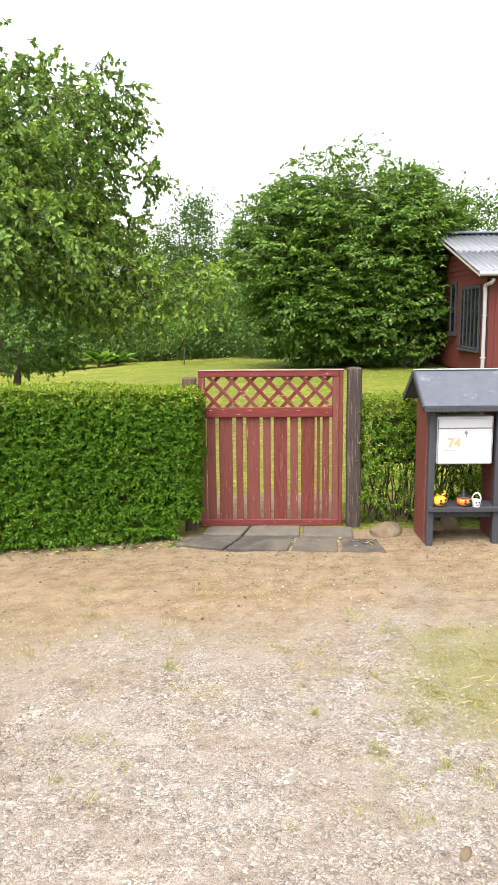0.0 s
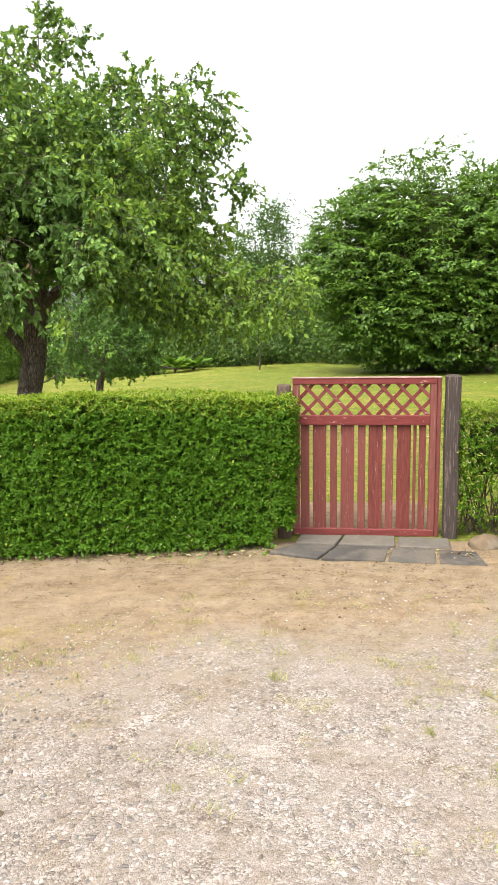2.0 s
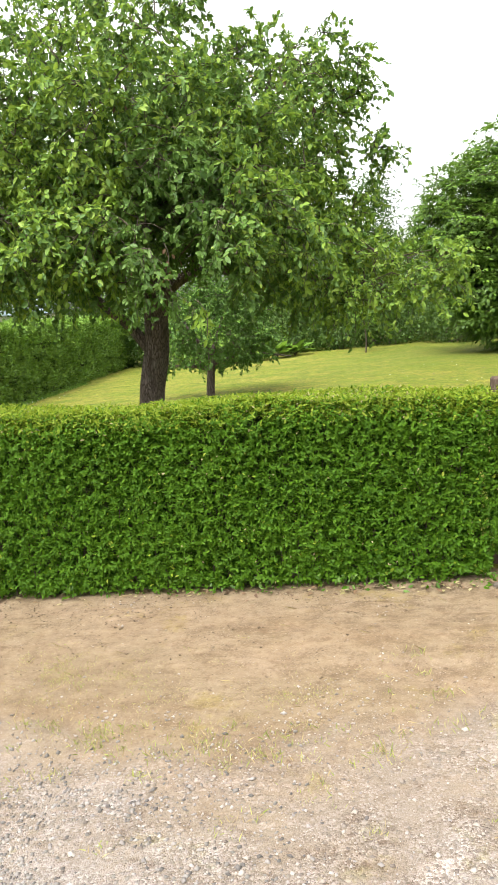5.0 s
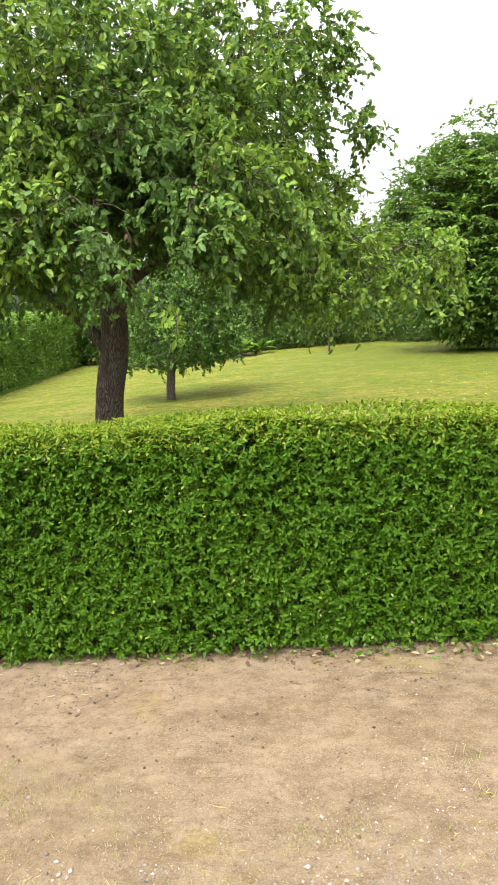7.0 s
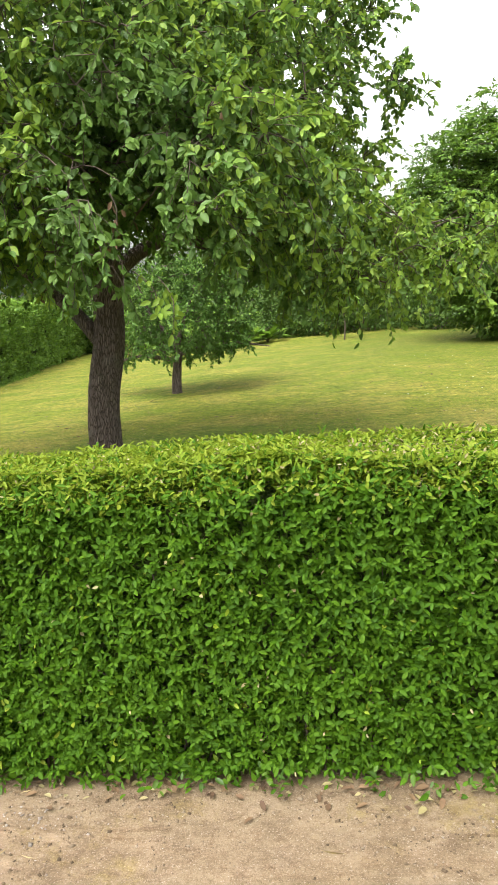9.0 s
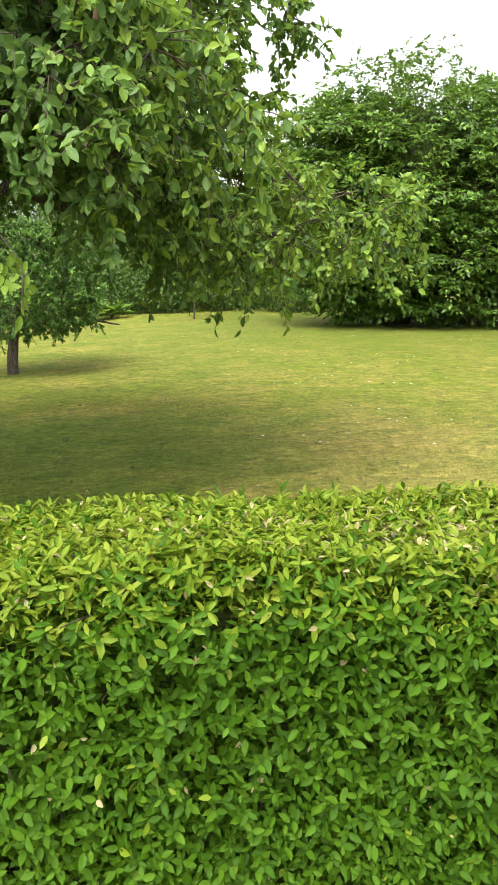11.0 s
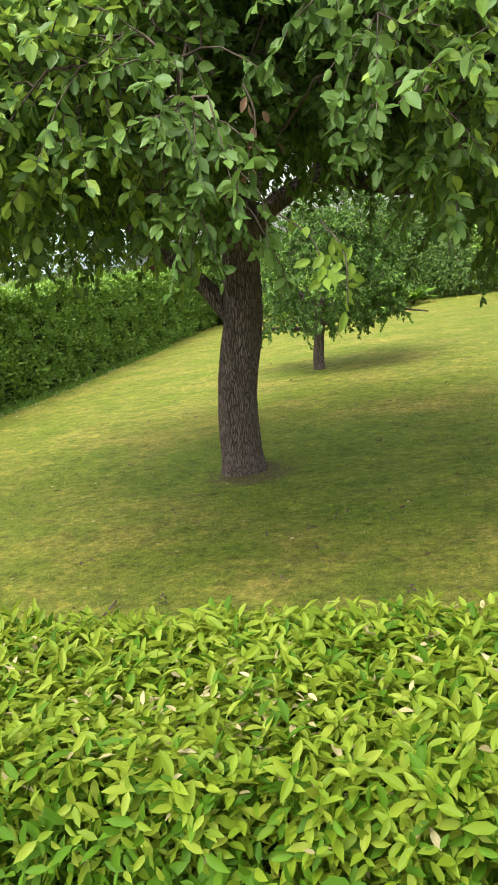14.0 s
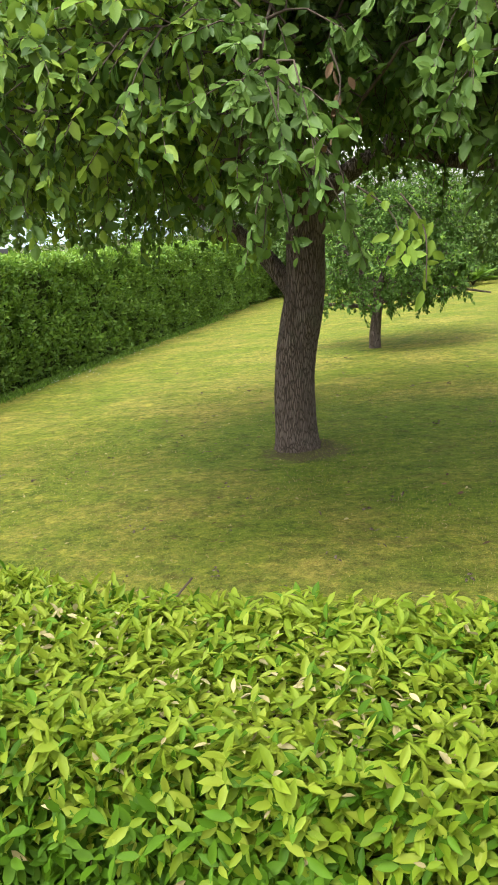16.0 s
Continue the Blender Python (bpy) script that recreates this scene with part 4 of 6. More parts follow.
mailbox = thing("mailbox", SX + 0.05, SY - 0.02, 0.56, 0, "white enamelled steel mailbox with gold house number", "mailbox")
part("body", box(0.375, 0.13, 0.32, 0.19, 0.085, 0.19, 0.004), M["enamel"], mailbox)
part("door", box(0.355, 0.008, 0.235, 0.19, 0.017, 0.15, 0.003), M["enamel"], mailbox, "white front door")
part("flap", box(0.355, 0.008, 0.062, 0.19, 0.016, 0.306, 0.003), M["enamel"], mailbox, "white letter flap")
part("flap_seam", box(0.36, 0.006, 0.005, 0.19, 0.0175, 0.2705, 0.001), M["seam"], mailbox)
part("bottom_seam", box(0.36, 0.006, 0.005, 0.19, 0.0175, 0.03, 0.001), M["seam"], mailbox)
for x_ in (0.011, 0.369):
    part("side_seam", box(0.004, 0.006, 0.305, x_, 0.0175, 0.185, 0.001), M["seam"], mailbox)
number_plate = part("number_plate", box(0.125, 0.005, 0.1, 0.11, 0.0115, 0.172, 0.002), M["plate"], mailbox, "pale number plate")
fc = bpy.data.curves.new("number", "FONT")
fc.body, fc.size, fc.offset, fc.extrude, fc.align_x, fc.align_y = "74", 0.085, 0.0022, 0.001, "CENTER", "CENTER"
fo = new("number_source", fc)
me_ = bpy.data.meshes.new_from_object(fo.evaluated_get(bpy.context.evaluated_depsgraph_get()))
bpy.data.objects.remove(fo)
bpy.data.curves.remove(fc)
me_.materials.clear()
me_.materials.append(M["gold"])
me_.transform(Matrix.Translation((0.115, 0.007, 0.172)) @ DEG(radians(90), 4, "X"))
num = new("number", me_)
num.parent = number_plate
tagged(num, "gold digits 74")
b = bmesh.new()
bmesh.ops.create_cone(b, cap_ends=True, segments=20, radius1=0.011, radius2=0.01, depth=0.012)
bmesh.ops.transform(b, matrix=Matrix.Translation((0.195, 0.008, 0.242)) @ DEG(radians(90), 4, "X"), verts=b.verts)
lock = part("lock", b, M["steel"], mailbox, "round steel lock")
part("key_tag", box(0.004, 0.002, 0.022, 0.196, 0.006, 0.222, 0.0005), M["steel"], lock)


def pumpkin_mesh(r, squash, ribs):
    b = bmesh.new()
    bmesh.ops.create_uvsphere(b, u_segments=40, v_segments=20, radius=1)
    for v_ in b.verts:
        a_ = math.atan2(v_.co.y, v_.co.x)
        rr = math.hypot(v_.co.x, v_.co.y)
        f_ = 1 - 0.09 * (1 - abs(math.sin(a_ * ribs / 2))) * rr
        v_.co = Vector((v_.co.x * r * f_, v_.co.y * r * f_, (v_.co.z - 0.16 * v_.co.z * (1 - rr)) * r * squash))
    bmesh.ops.translate(b, vec=(0, 0, r * squash * 0.86), verts=b.verts)
    return b


def disc_on(r, ax, az, size, squash, tri=False):
    """A small raised face mark on the front of a pumpkin."""
    b = bmesh.new()
    bmesh.ops.create_cone(b, cap_ends=True, segments=3 if tri else 12, radius1=size, radius2=size, depth=0.008)
    y_ = -r * math.cos(ax) * math.sqrt(max(0.05, 1 - (az - squash * r * 0.86) ** 2 / (squash * r) ** 2))
    bmesh.ops.transform(b, matrix=Matrix.Translation((r * math.sin(ax), y_, az)) @ DEG(radians(90), 4, "X"), verts=b.verts)
    return b


SHELF = 0.02 + 0.2795
for kind_, px_, r_, sq_ in (("yellow", SX + 0.085, 0.048, 0.86), ("orange", SX + 0.25, 0.05, 0.74)):
    pk = thing("pumpkin_figure", px_, SY - 0.0, SHELF, 18, f"small {kind_} ceramic pumpkin with carved face on shelf", "decoration", "shelf ornaments")
    part("body", pumpkin_mesh(r_, sq_, 10), M[kind_], pk, smooth=True)
    for a_ in (-0.35, 0.35):
        part("eye", disc_on(r_, a_, r_ * sq_ * 1.15, 0.007, sq_), M["black"], pk)
    for a_ in (-0.42, -0.2, 0.0, 0.2, 0.42):
        part("mouth", disc_on(r_, a_, r_ * sq_ * (0.55 + 0.9 * a_ * a_), 0.007, sq_), M["black"], pk)
    if kind_ == "yellow":
        part("stem", box(0.01, 0.01, 0.022, 0, 0, r_ * sq_ * 1.75 + 0.012, 0.002), M["black"], pk)
        for x_, t_ in ((-0.024, 30), (0.02, -20), (0.03, 60)):
            part("leaf_ornament", box(0.026, 0.012, 0.008, x_, -0.01, r_ * sq_ * 1.78 + 0.008 + 0.014 * (t_ == 60), 0.002, DEG(radians(t_), 4, "Y")), M["yellow"], pk)
        b = bmesh.new()
        bmesh.ops.create_icosphere(b, subdivisions=2, radius=0.011)
        bmesh.ops.translate(b, vec=(0.028, 0, r_ * sq_ * 1.85 + 0.012), verts=b.verts)
        part("bud", b, M["black"], pk, smooth=True)
    else:
        b = bmesh.new()
        bmesh.ops.create_cone(b, cap_ends=True, segments=24, radius1=0.046, radius2=0.042, depth=0.008)
        bmesh.ops.translate(b, vec=(0, 0, r_ * sq_ * 1.78), verts=b.verts)
        part("hat_brim", b, M["black"], pk)
        b = bmesh.new()
        bmesh.ops.create_cone(b, cap_ends=True, segments=16, radius1=0.016, radius2=0.003, depth=0.06)
        bmesh.ops.translate(b, vec=(-0.006, 0, r_ * sq_ * 1.78 + 0.032), verts=b.verts)
        part("hat_cone", b, M["black"], pk)
basket = thing("basket_figure", SX + 0.325, SY - 0.03, SHELF, 0, "small white ceramic basket with tall handle on shelf", "decoration", "shelf ornaments")
b = bmesh.new()
bmesh.ops.create_cone(b, cap_ends=True, segments=24, radius1=0.024, radius2=0.03, depth=0.05)
bmesh.ops.translate(b, vec=(0, 0, 0.025), verts=b.verts)
part("bowl", b, M["enamel"], basket, smooth=False)
arc = [(0.03 * math.cos(a_), 0, 0.05 + 0.045 * math.sin(a_)) for a_ in np.linspace(0, math.pi, 13)]
ob = new("handle", tubes("handle", [(arc, np.full(13, 0.0055))], [M["enamel"]], 8))
ob.parent = basket
for x_ in (-0.01, 0.01):
    part("eye", box(0.008, 0.004, 0.01, x_, -0.0285, 0.034, 0.001), M["black"], basket)
part("mouth", box(0.018, 0.004, 0.005, 0, -0.0265, 0.017, 0.001), M["black"], basket)

# ---- the red house ----
HXW, HYF, HB, EAVE = 5.6, 17.85, 0.05, 2.6
RISE, HALF = 0.30, 3.7
house = thing("house", HXW, HYF, HB, 0, "red timber-clad house with corrugated metal roof", "house")
part("wall", box(8.0, 0.14, EAVE - HB, 4.0, 0.07, (EAVE - HB) / 2, 0.005), M["red_house"], house, "dark red painted front wall")
gab = prism([(0.0, 0.0), (2 * HALF, 0.0), (2 * HALF, EAVE - HB), (HALF, EAVE - HB + RISE * HALF), (0.0, EAVE - HB)], 0.1)
bmesh.ops.transform(gab, matrix=Matrix(((0, 0, 1, 0.03), (1, 0, 0, 0.142), (0, 1, 0, 0), (0, 0, 0, 1))), verts=gab.verts)
part("wall", gab, M["red_house"], house, "dark red gable wall")
nb = 0
for i in range(26):
    z0_ = 0.12 + i * 0.142
    z1_ = z0_ + 0.135
    if z1_ < 0.8:
        continue
    cut = max(0.0, (z1_ - (EAVE - HB)) / RISE)
    y0_, y1_ = 0.0 + cut, 2 * HALF + 0.14 - cut
    if y1_ - y0_ < 0.3:
        break
    part("cladding_board", box(0.03, y1_ - y0_, 0.14, 0.012, (y0_ + y1_) / 2, (z0_ + z1_) / 2, 0.004, DEG(radians(5), 4, "Y")), M["red_house"], house)
part("lower_panel", box(0.03, 2 * HALF + 0.12, 0.68, 0.012, HALF + 0.07, 0.44, 0.004), M["red_house"], house, "plain red lower panel")
for i in range(26):
    part("facade_board", box(0.15, 0.024, EAVE - HB - 0.15, 0.12 + i * 0.155, -0.012, (EAVE - HB) / 2 + 0.02, 0.004), M["red_house"], house)


def corrugated(w, ln, pitch=0.15, amp=0.032):
    n = int(w / pitch) * 8
    xs = np.linspace(0, w, n)
    zs = amp * np.sin(xs / pitch * 2 * np.pi)
    V = np.concatenate([np.stack([xs, np.zeros(n) + q, zs + dz], 1) for dz in (0, 0.012) for q in (0, ln)])
    F = []
    for i in range(n - 1):
        F += [(i, i + 1, n + i + 1, n + i), (2 * n + i, 3 * n + i, 3 * n + i + 1, 2 * n + i + 1), (i, 2 * n + i, 2 * n + i + 1, i + 1), (n + i, n + i + 1, 3 * n + i + 1, 3 * n + i)]
    F = np.array(F)
    return raw_mesh("corrugated_sheet", V, F.ravel(), np.full(len(F), 4), [M["sheet"]], smooth=False)


slope_len = math.hypot(HALF + 0.3, RISE * (HALF + 0.3))
sheet = corrugated(8.6, slope_len / 2 + 0.1)
ra = math.atan(RISE)
for k_ in range(2):
    o = new("roof_sheet", sheet)
    o.parent = house
    yy = -0.3 + k_ * math.cos(ra) * slope_len / 2
    o.matrix_local = pose(-0.3, yy, EAVE - HB + 0.03 + (yy) * RISE + 0.02 * k_, math.degrees(ra), 0, 0)
    tagged(o, "grey corrugated metal sheet")
o = new("roof_sheet", sheet)
o.parent = house
o.matrix_local = pose(8.3, 2 * HALF + 0.3 + 0.14, EAVE - HB + 0.03 - 0.09, math.degrees(ra), 0, 180)
o2 = new("roof_sheet", sheet)
o2.parent = house
o2.matrix_local = pose(8.3, HALF + 0.3 + 0.14 + 1.75, EAVE - HB + 0.03 - 0.09 + RISE * 1.95, math.degrees(ra), 0, 180)
part("ridge_cap", box(8.6, 0.34, 0.06, 4.0, HALF + 0.08, EAVE - HB + RISE * HALF + 0.13, 0.02), M["ridge"], house, "dark blue ridge capping")
part("fascia", box(8.5, 0.03, 0.06, 4.0, -0.27, EAVE - HB - 0.06, 0.004), M["far_trim"], house, "pale beige eaves board")
for y0_, y1_ in ((-0.28, HALF + 0.07), (2 * HALF + 0.42, HALF + 0.07)):
    an_ = math.atan2(RISE * abs(y1_ - y0_), y1_ - y0_)
    part("barge_board", box(0.03, math.hypot(y1_ - y0_, RISE * (y1_ - y0_)), 0.055, -0.28, (y0_ + y1_) / 2, EAVE - HB + RISE * (HALF - 0.28) / 2 - 0.03, 0.004, DEG(an_, 4, "X")), M["far_trim"], house, "pale beige barge board")
pipe = tubes("downpipe", [(spline([(0.05, -0.3, EAVE - HB - 0.22), (0.02, -0.24, EAVE - HB - 0.3), (-0.06, -0.06, EAVE - HB - 0.36), (-0.06, -0.06, EAVE - HB - 0.6), (-0.06, -0.06, 1.0), (-0.06, -0.06, 0.0)], 26), np.full(26, 0.045))], [M["white"]], 12)
ob = new("downpipe", pipe)
ob.parent = house
tagged(ob, "white rain downpipe")
for zz in (0.5, 1.5):
    part("pipe_bracket", box(0.11, 0.11, 0.03, -0.06, -0.055, zz, 0.006), M["white"], house)
gut = tubes("gutter", [(np.array([(-0.3, -0.34, EAVE - HB - 0.1), (4.0, -0.34, EAVE - HB - 0.1), (8.2, -0.34, EAVE - HB - 0.1)]), np.full(3, 0.055))], [M["white"]], 12)
ob = new("gutter", gut)
ob.parent = house


def house_window(y0_, y1_, z0_, z1_, bars, curtain):
    wdw = part("window", box(0.05, y1_ - y0_, z1_ - z0_, -0.012, (y0_ + y1_) / 2, (z0_ + z1_) / 2, 0.004), M["inside"], house, "timber window with dark panes")
    part("pane", box(0.008, y1_ - y0_ - 0.1, z1_ - z0_ - 0.1, -0.043, (y0_ + y1_) / 2, (z0_ + z1_) / 2, 0), M["glass"], wdw)
    for y_ in (y0_, y1_):
        part("frame", box(0.05, 0.07, z1_ - z0_ + 0.07, -0.04, y_, (z0_ + z1_) / 2, 0.005), M["charcoal"], wdw)
    for z_ in (z0_, z1_):
        part("frame", box(0.055, y1_ - y0_ - 0.071, 0.07, -0.04, (y0_ + y1_) / 2, z_, 0.005), M["charcoal"], wdw)
    for i in range(bars):
        y_ = y0_ + (y1_ - y0_) * (i + 1) / (bars + 1)
        part("mullion", box(0.03, 0.045, z1_ - z0_ - 0.072, -0.055, y_, (z0_ + z1_) / 2, 0.004), M["white"] if curtain else M["charcoal"], wdw)
    part("sill", box(0.12, y1_ - y0_ + 0.14, 0.04, -0.06, (y0_ + y1_) / 2, z0_ - 0.056, 0.005), M["charcoal"], wdw)


house_window(0.42, 2.0, 0.68, 2.2, 4, False)
house_window(2.55, 3.0, 1.02, 2.36, 0, True)
house_window(4.7, 5.1, 1.0, 2.2, 0, True)
fw = part("window", box(1.2, 0.05, 1.6, 1.0, -0.014, 1.5, 0.004), M["curtain"], house, "window with ochre curtain")
part("pane", box(1.1, 0.008, 1.5, 1.0, -0.044, 1.5, 0), M["glass"], fw)
for x_ in (0.4, 1.0, 1.6):
    part("frame", box(0.07, 0.05, 1.66, x_, -0.05, 1.5, 0.005), M["charcoal"], fw)
for z_ in (0.7, 2.3):
    part("frame", box(1.12, 0.052, 0.07, 1.0, -0.05, z_, 0.005), M["charcoal"], fw)


# ---- trees ----
def tree(name, x, y, rng, limbs, blobs, n, per, lp, twig, droop, leaf, ratio, mats, young, label, zmin, shape, sag=0.12, shell=0.5, twigs_too=True, xf=None, lump=0.15, near=8.9, tier=0.0):
    """Trunk and limbs from hand-set lines, then grown branches and leafy twigs inside the crown's blobs."""
    z = float(ground_z(x, y))
    o = thing(name, x, y, z, 0, label, "tree")
    off_ = np.array([x, y, z])
    lim = [(spline(p, 16 if i else 22), np.linspace(r0, r1, 16 if i else 22)) for i, (p, r0, r1) in enumerate(limbs)]
    r = lim[0][1]
    r[:4] *= np.array([1.42, 1.2, 1.08, 1.02])
    tg, outw = in_blobs(rng, blobs, n, shell)
    bumps = np.array([noise.noise((q[0] * 0.9, q[1] * 0.9, q[2] * 2.0)) + 0.5 * noise.noise((q[0] * 2.6, q[1] * 2.6, q[2] * 3.2)) for q in tg])
    tg = tg + outw * (lump * bumps)[:, None]
    if tier:
        level = np.array([0.6 * noise.noise((q[0] * 0.8, q[1] * 0.8, q[2] * 0.3)) for q in tg])
        tg[:, 2] += 0.38 * ((np.round((tg[:, 2] + level) / tier) * tier - level) - tg[:, 2])
    ok = tg[:, 2] > zmin
    if xf is not None:
        ok &= xf(tg)
    tg, outw = tg[ok], outw[ok]
    lines, ends = branch_tree(rng, lim, tg, sag)
    order = np.argsort(np.min(np.linalg.norm(tg[:, None] - np.concatenate([l[0] for l in lim])[None], axis=2), axis=1))
    B, D, N, L, T = sprays(rng, ends, per, lp, twig, droop, leaf, outw[order], tier > 0)
    tr = new("trunk", tubes("trunk", [(lim[0][0] - off_, lim[0][1])], [M["bark"]], 12, 0.16))
    tr.parent = o
    tagged(tr, "furrowed grey-brown bark")
    for p, rr in lim[1:]:
        lb = new("limb", tubes("limb", [(p - off_, rr)], [M["bark"]], 10, 0.12))
        lb.parent = o
    all_lines = [(p - off_, rr) for p, rr in lines[len(lim):]]
    if twigs_too:
        all_lines += [(p - off_, rr) for p, rr in T]
    br = new("branchwork", tubes("branchwork", all_lines, [M["twig"]], 6))
    br.parent = o
    # lighter young leaves outside and on top, also standing in for skylight there
    hub = np.array(blobs[0][0])
    out_ = np.linalg.norm((B - hub) / np.array(blobs[0][1]), axis=1)
    idx = (rng.random(len(B)) < np.where((out_ > 0.85) & (B[:, 2] > hub[2] - 0.45 * blobs[0][1][2]), young * 3.2, young * 0.4)).astype(int)
    if len(mats) > 2:
        idx[rng.random(len(B)) < 0.66 * np.clip((B[:, 0] + 2.7) / 1.3, 0, 1) * (B[:, 2] < 3.0)] = 1
        # dark leaves only here: the shade under the crown put into colour
        idx[(B[:, 0] > -3.4) & (B[:, 0] < -2.55) & (B[:, 1] < 9.2) & (B[:, 2] < 3.1)] = 0
        # a larger share of light leaves at the -x front
        idx[(rng.random(len(B)) < 0.46) & (B[:, 0] < -3.5) & (B[:, 1] < 8.3)] = 1
        idx[rng.random(len(B)) < 0.0012] = 2
    far_ = B[:, 1] > near + 1.3
    near_ = B[:, 1] < near
    for side_, form in ((near_, shape), (~near_ & ~far_, LEAF6), (far_, LEAF4)):
        if side_.any():
            cr = new("crown", leaves("crown", (B - off_)[side_], D[side_], N[side_], L[side_], L[side_] * ratio, mats, idx[side_], form))
            cr.parent = o
    return o


rng = np.random.default_rng(21)
TX, TY, TZ = -4.41, 10.42, -0.18
pear = tree("pear_tree", TX, TY, rng,
    [([(TX, TY, TZ - 0.1), (TX - 0.02, TY, 0.15), (TX + 0.02, TY, 0.6), (TX + 0.12, TY, 1.1), (TX + 0.16, TY, 1.6), (TX + 0.22, TY, 2.1)], 0.185, 0.15),
     ([(TX + 0.02, TY, 1.2), (TX - 0.2, TY - 0.05, 1.5), (TX - 0.5, TY - 0.1, 1.78), (TX - 1.1, TY - 0.1, 2.3), (TX - 2.0, TY - 0.2, 2.9)], 0.085, 0.03),
     ([(TX + 0.2, TY, 1.8), (TX + 0.5, TY, 2.05), (TX + 0.95, TY - 0.05, 2.2), (TX + 1.5, TY - 0.1, 2.03), (TX + 2.3, TY - 0.3, 2.0), (TX + 3.2, TY - 0.5, 1.8)], 0.092, 0.022),
     ([(TX + 0.22, TY, 2.0), (TX + 0.1, TY - 0.3, 2.8), (TX + 0.2, TY - 0.4, 3.8), (TX + 0.1, TY - 0.3, 4.9)], 0.1, 0.02),
     ([(TX + 0.85, TY, 2.15), (TX + 1.0, TY + 0.1, 2.6), (TX + 1.5, TY, 3.4), (TX + 1.9, TY - 0.1, 4.4)], 0.07, 0.018),
     ([(TX + 0.15, TY - 0.05, 1.9), (TX + 0.4, TY - 0.9, 2.4), (TX + 0.7, TY - 1.8, 2.6), (TX + 1.1, TY - 2.7, 2.4)], 0.07, 0.015),
     ([(TX + 0.1, TY - 0.1, 2.1), (TX - 0.4, TY - 1.2, 2.6), (TX - 0.7, TY - 2.3, 2.6), (TX - 0.5, TY - 2.9, 2.3)], 0.06, 0.015),
     ([(TX + 0.15, TY + 0.1, 2.0), (TX + 0.4, TY + 1.0, 2.7), (TX + 0.8, TY + 2.0, 3.2)], 0.08, 0.02)],
    [((-4.45, 10.2, 3.4), (2.6, 3.1, 1.72), 10), ((-2.55, 9.9, 3.3), (1.0, 1.4, 1.45), 2.0), ((-1.5, 9.7, 1.95), (1.2, 1.0, 0.5), 1.7), ((-1.9, 9.8, 3.95), (0.4, 0.7, 0.65), 0.3), ((-2.0, 9.8, 2.6), (0.6, 0.8, 0.55), 0.7), ((-4.2, 11.7, 3.0), (2.3, 1.4, 1.25), 3.2), ((-3.0, 11.6, 2.2), (0.9, 0.7, 0.4), 0.9), ((-5.0, 9.7, 4.2), (1.9, 2.0, 0.72), 2.3), ((-6.2, 9.9, 2.9), (1.5, 2.1, 1.25), 2.6),
     ((-3.1, 7.75, 2.35), (1.5, 0.8, 0.55), 1.8), ((-4.6, 7.8, 2.5), (1.0, 0.7, 0.55), 1.0), ((-4.25, 7.15, 2.35), (0.75, 0.35, 0.35), 0.9), ((-3.5, 8.0, 3.3), (1.5, 0.8, 0.7), 2.2),
     ((-2.95, 8.7, 3.05), (1.2, 1.0, 0.65), 2.4), ((-3.9, 9.7, 3.0), (1.7, 1.7, 0.7), 2.0),
     ((-5.2, 9.9, 5.3), (0.16, 0.2, 0.35), 0.12), ((-4.65, 10.0, 5.3), (0.14, 0.2, 0.32), 0.1), ((-4.3, 9.8, 5.3), (0.12, 0.2, 0.32), 0.1), ((-3.75, 9.9, 5.25), (0.2, 0.2, 0.38), 0.16), ((-3.35, 9.9, 5.05), (0.18, 0.2, 0.45), 0.16),
     ((-2.6, 9.9, 4.65), (0.4, 0.35, 0.3), 0.3), ((-1.95, 9.9, 4.45), (0.4, 0.3, 0.2), 0.22), ((-1.55, 9.9, 4.15), (0.12, 0.2, 0.42), 0.13), ((-1.25, 9.9, 3.4), (0.18, 0.2, 0.12), 0.07), ((-2.4, 7.9, 2.45), (0.5, 0.7, 0.5), 0.6)],
    2900, 3, 22, 0.34, 0.32, 0.067, 0.63, [M["pear"], M["pear_young_lit"], M["dead_leaf"]], 0.12,
    "spreading old pear tree with dense drooping green leaves", 1.3, LEAF, xf=lambda q: ((q[:, 2] > 1.8) | ((q[:, 0] > -2.2) & (q[:, 2] > 1.6) & (q[:, 1] > 8.6)))
    & ~((q[:, 2] < 2.12 + 0.05 * (q[:, 1] - 7)) & (q[:, 0] > -2.98 - 0.33 * (q[:, 1] - 7.2)) & (q[:, 0] < -2.42 - 0.1 * (q[:, 1] - 7.2)))
    & ((q[:, 2] < 4.3) | (np.sin(57 * q[:, 0] + 91 * q[:, 1]) > -0.35)))

def hanging_twig(tree_ob, top, low, n, length, mat, name, label):
    """A leafy twig that hangs free below the crown."""
    o_ = np.array(tree_ob.matrix_world.translation)
    line = spline([np.array(top), (np.array(top) + np.array(low)) / 2 + (0.04, 0.02, 0.03), np.array(low)], 8) - o_
    tw_ = new(name, tubes(name, [(line, np.linspace(0.005, 0.002, 8))], [M["twig"]]))
    tw_.parent = tree_ob
    for q in range(n):
        g_ = line[int(rng.integers(2, 8))] + rng.normal(size=3) * 0.02
        lf = new("leaf", leaves("leaf", [g_], [rng.normal(size=3) * 0.55 + np.array([0, 0, -0.9])], [rng.normal(size=3) * 0.6 + np.array([0.2, -1.0, 0.4])], [length * rng.uniform(0.7, 1.15)], [length * 0.55], [M[mat]], None, LEAF))
        lf.parent = tw_
    tagged(tw_, label)


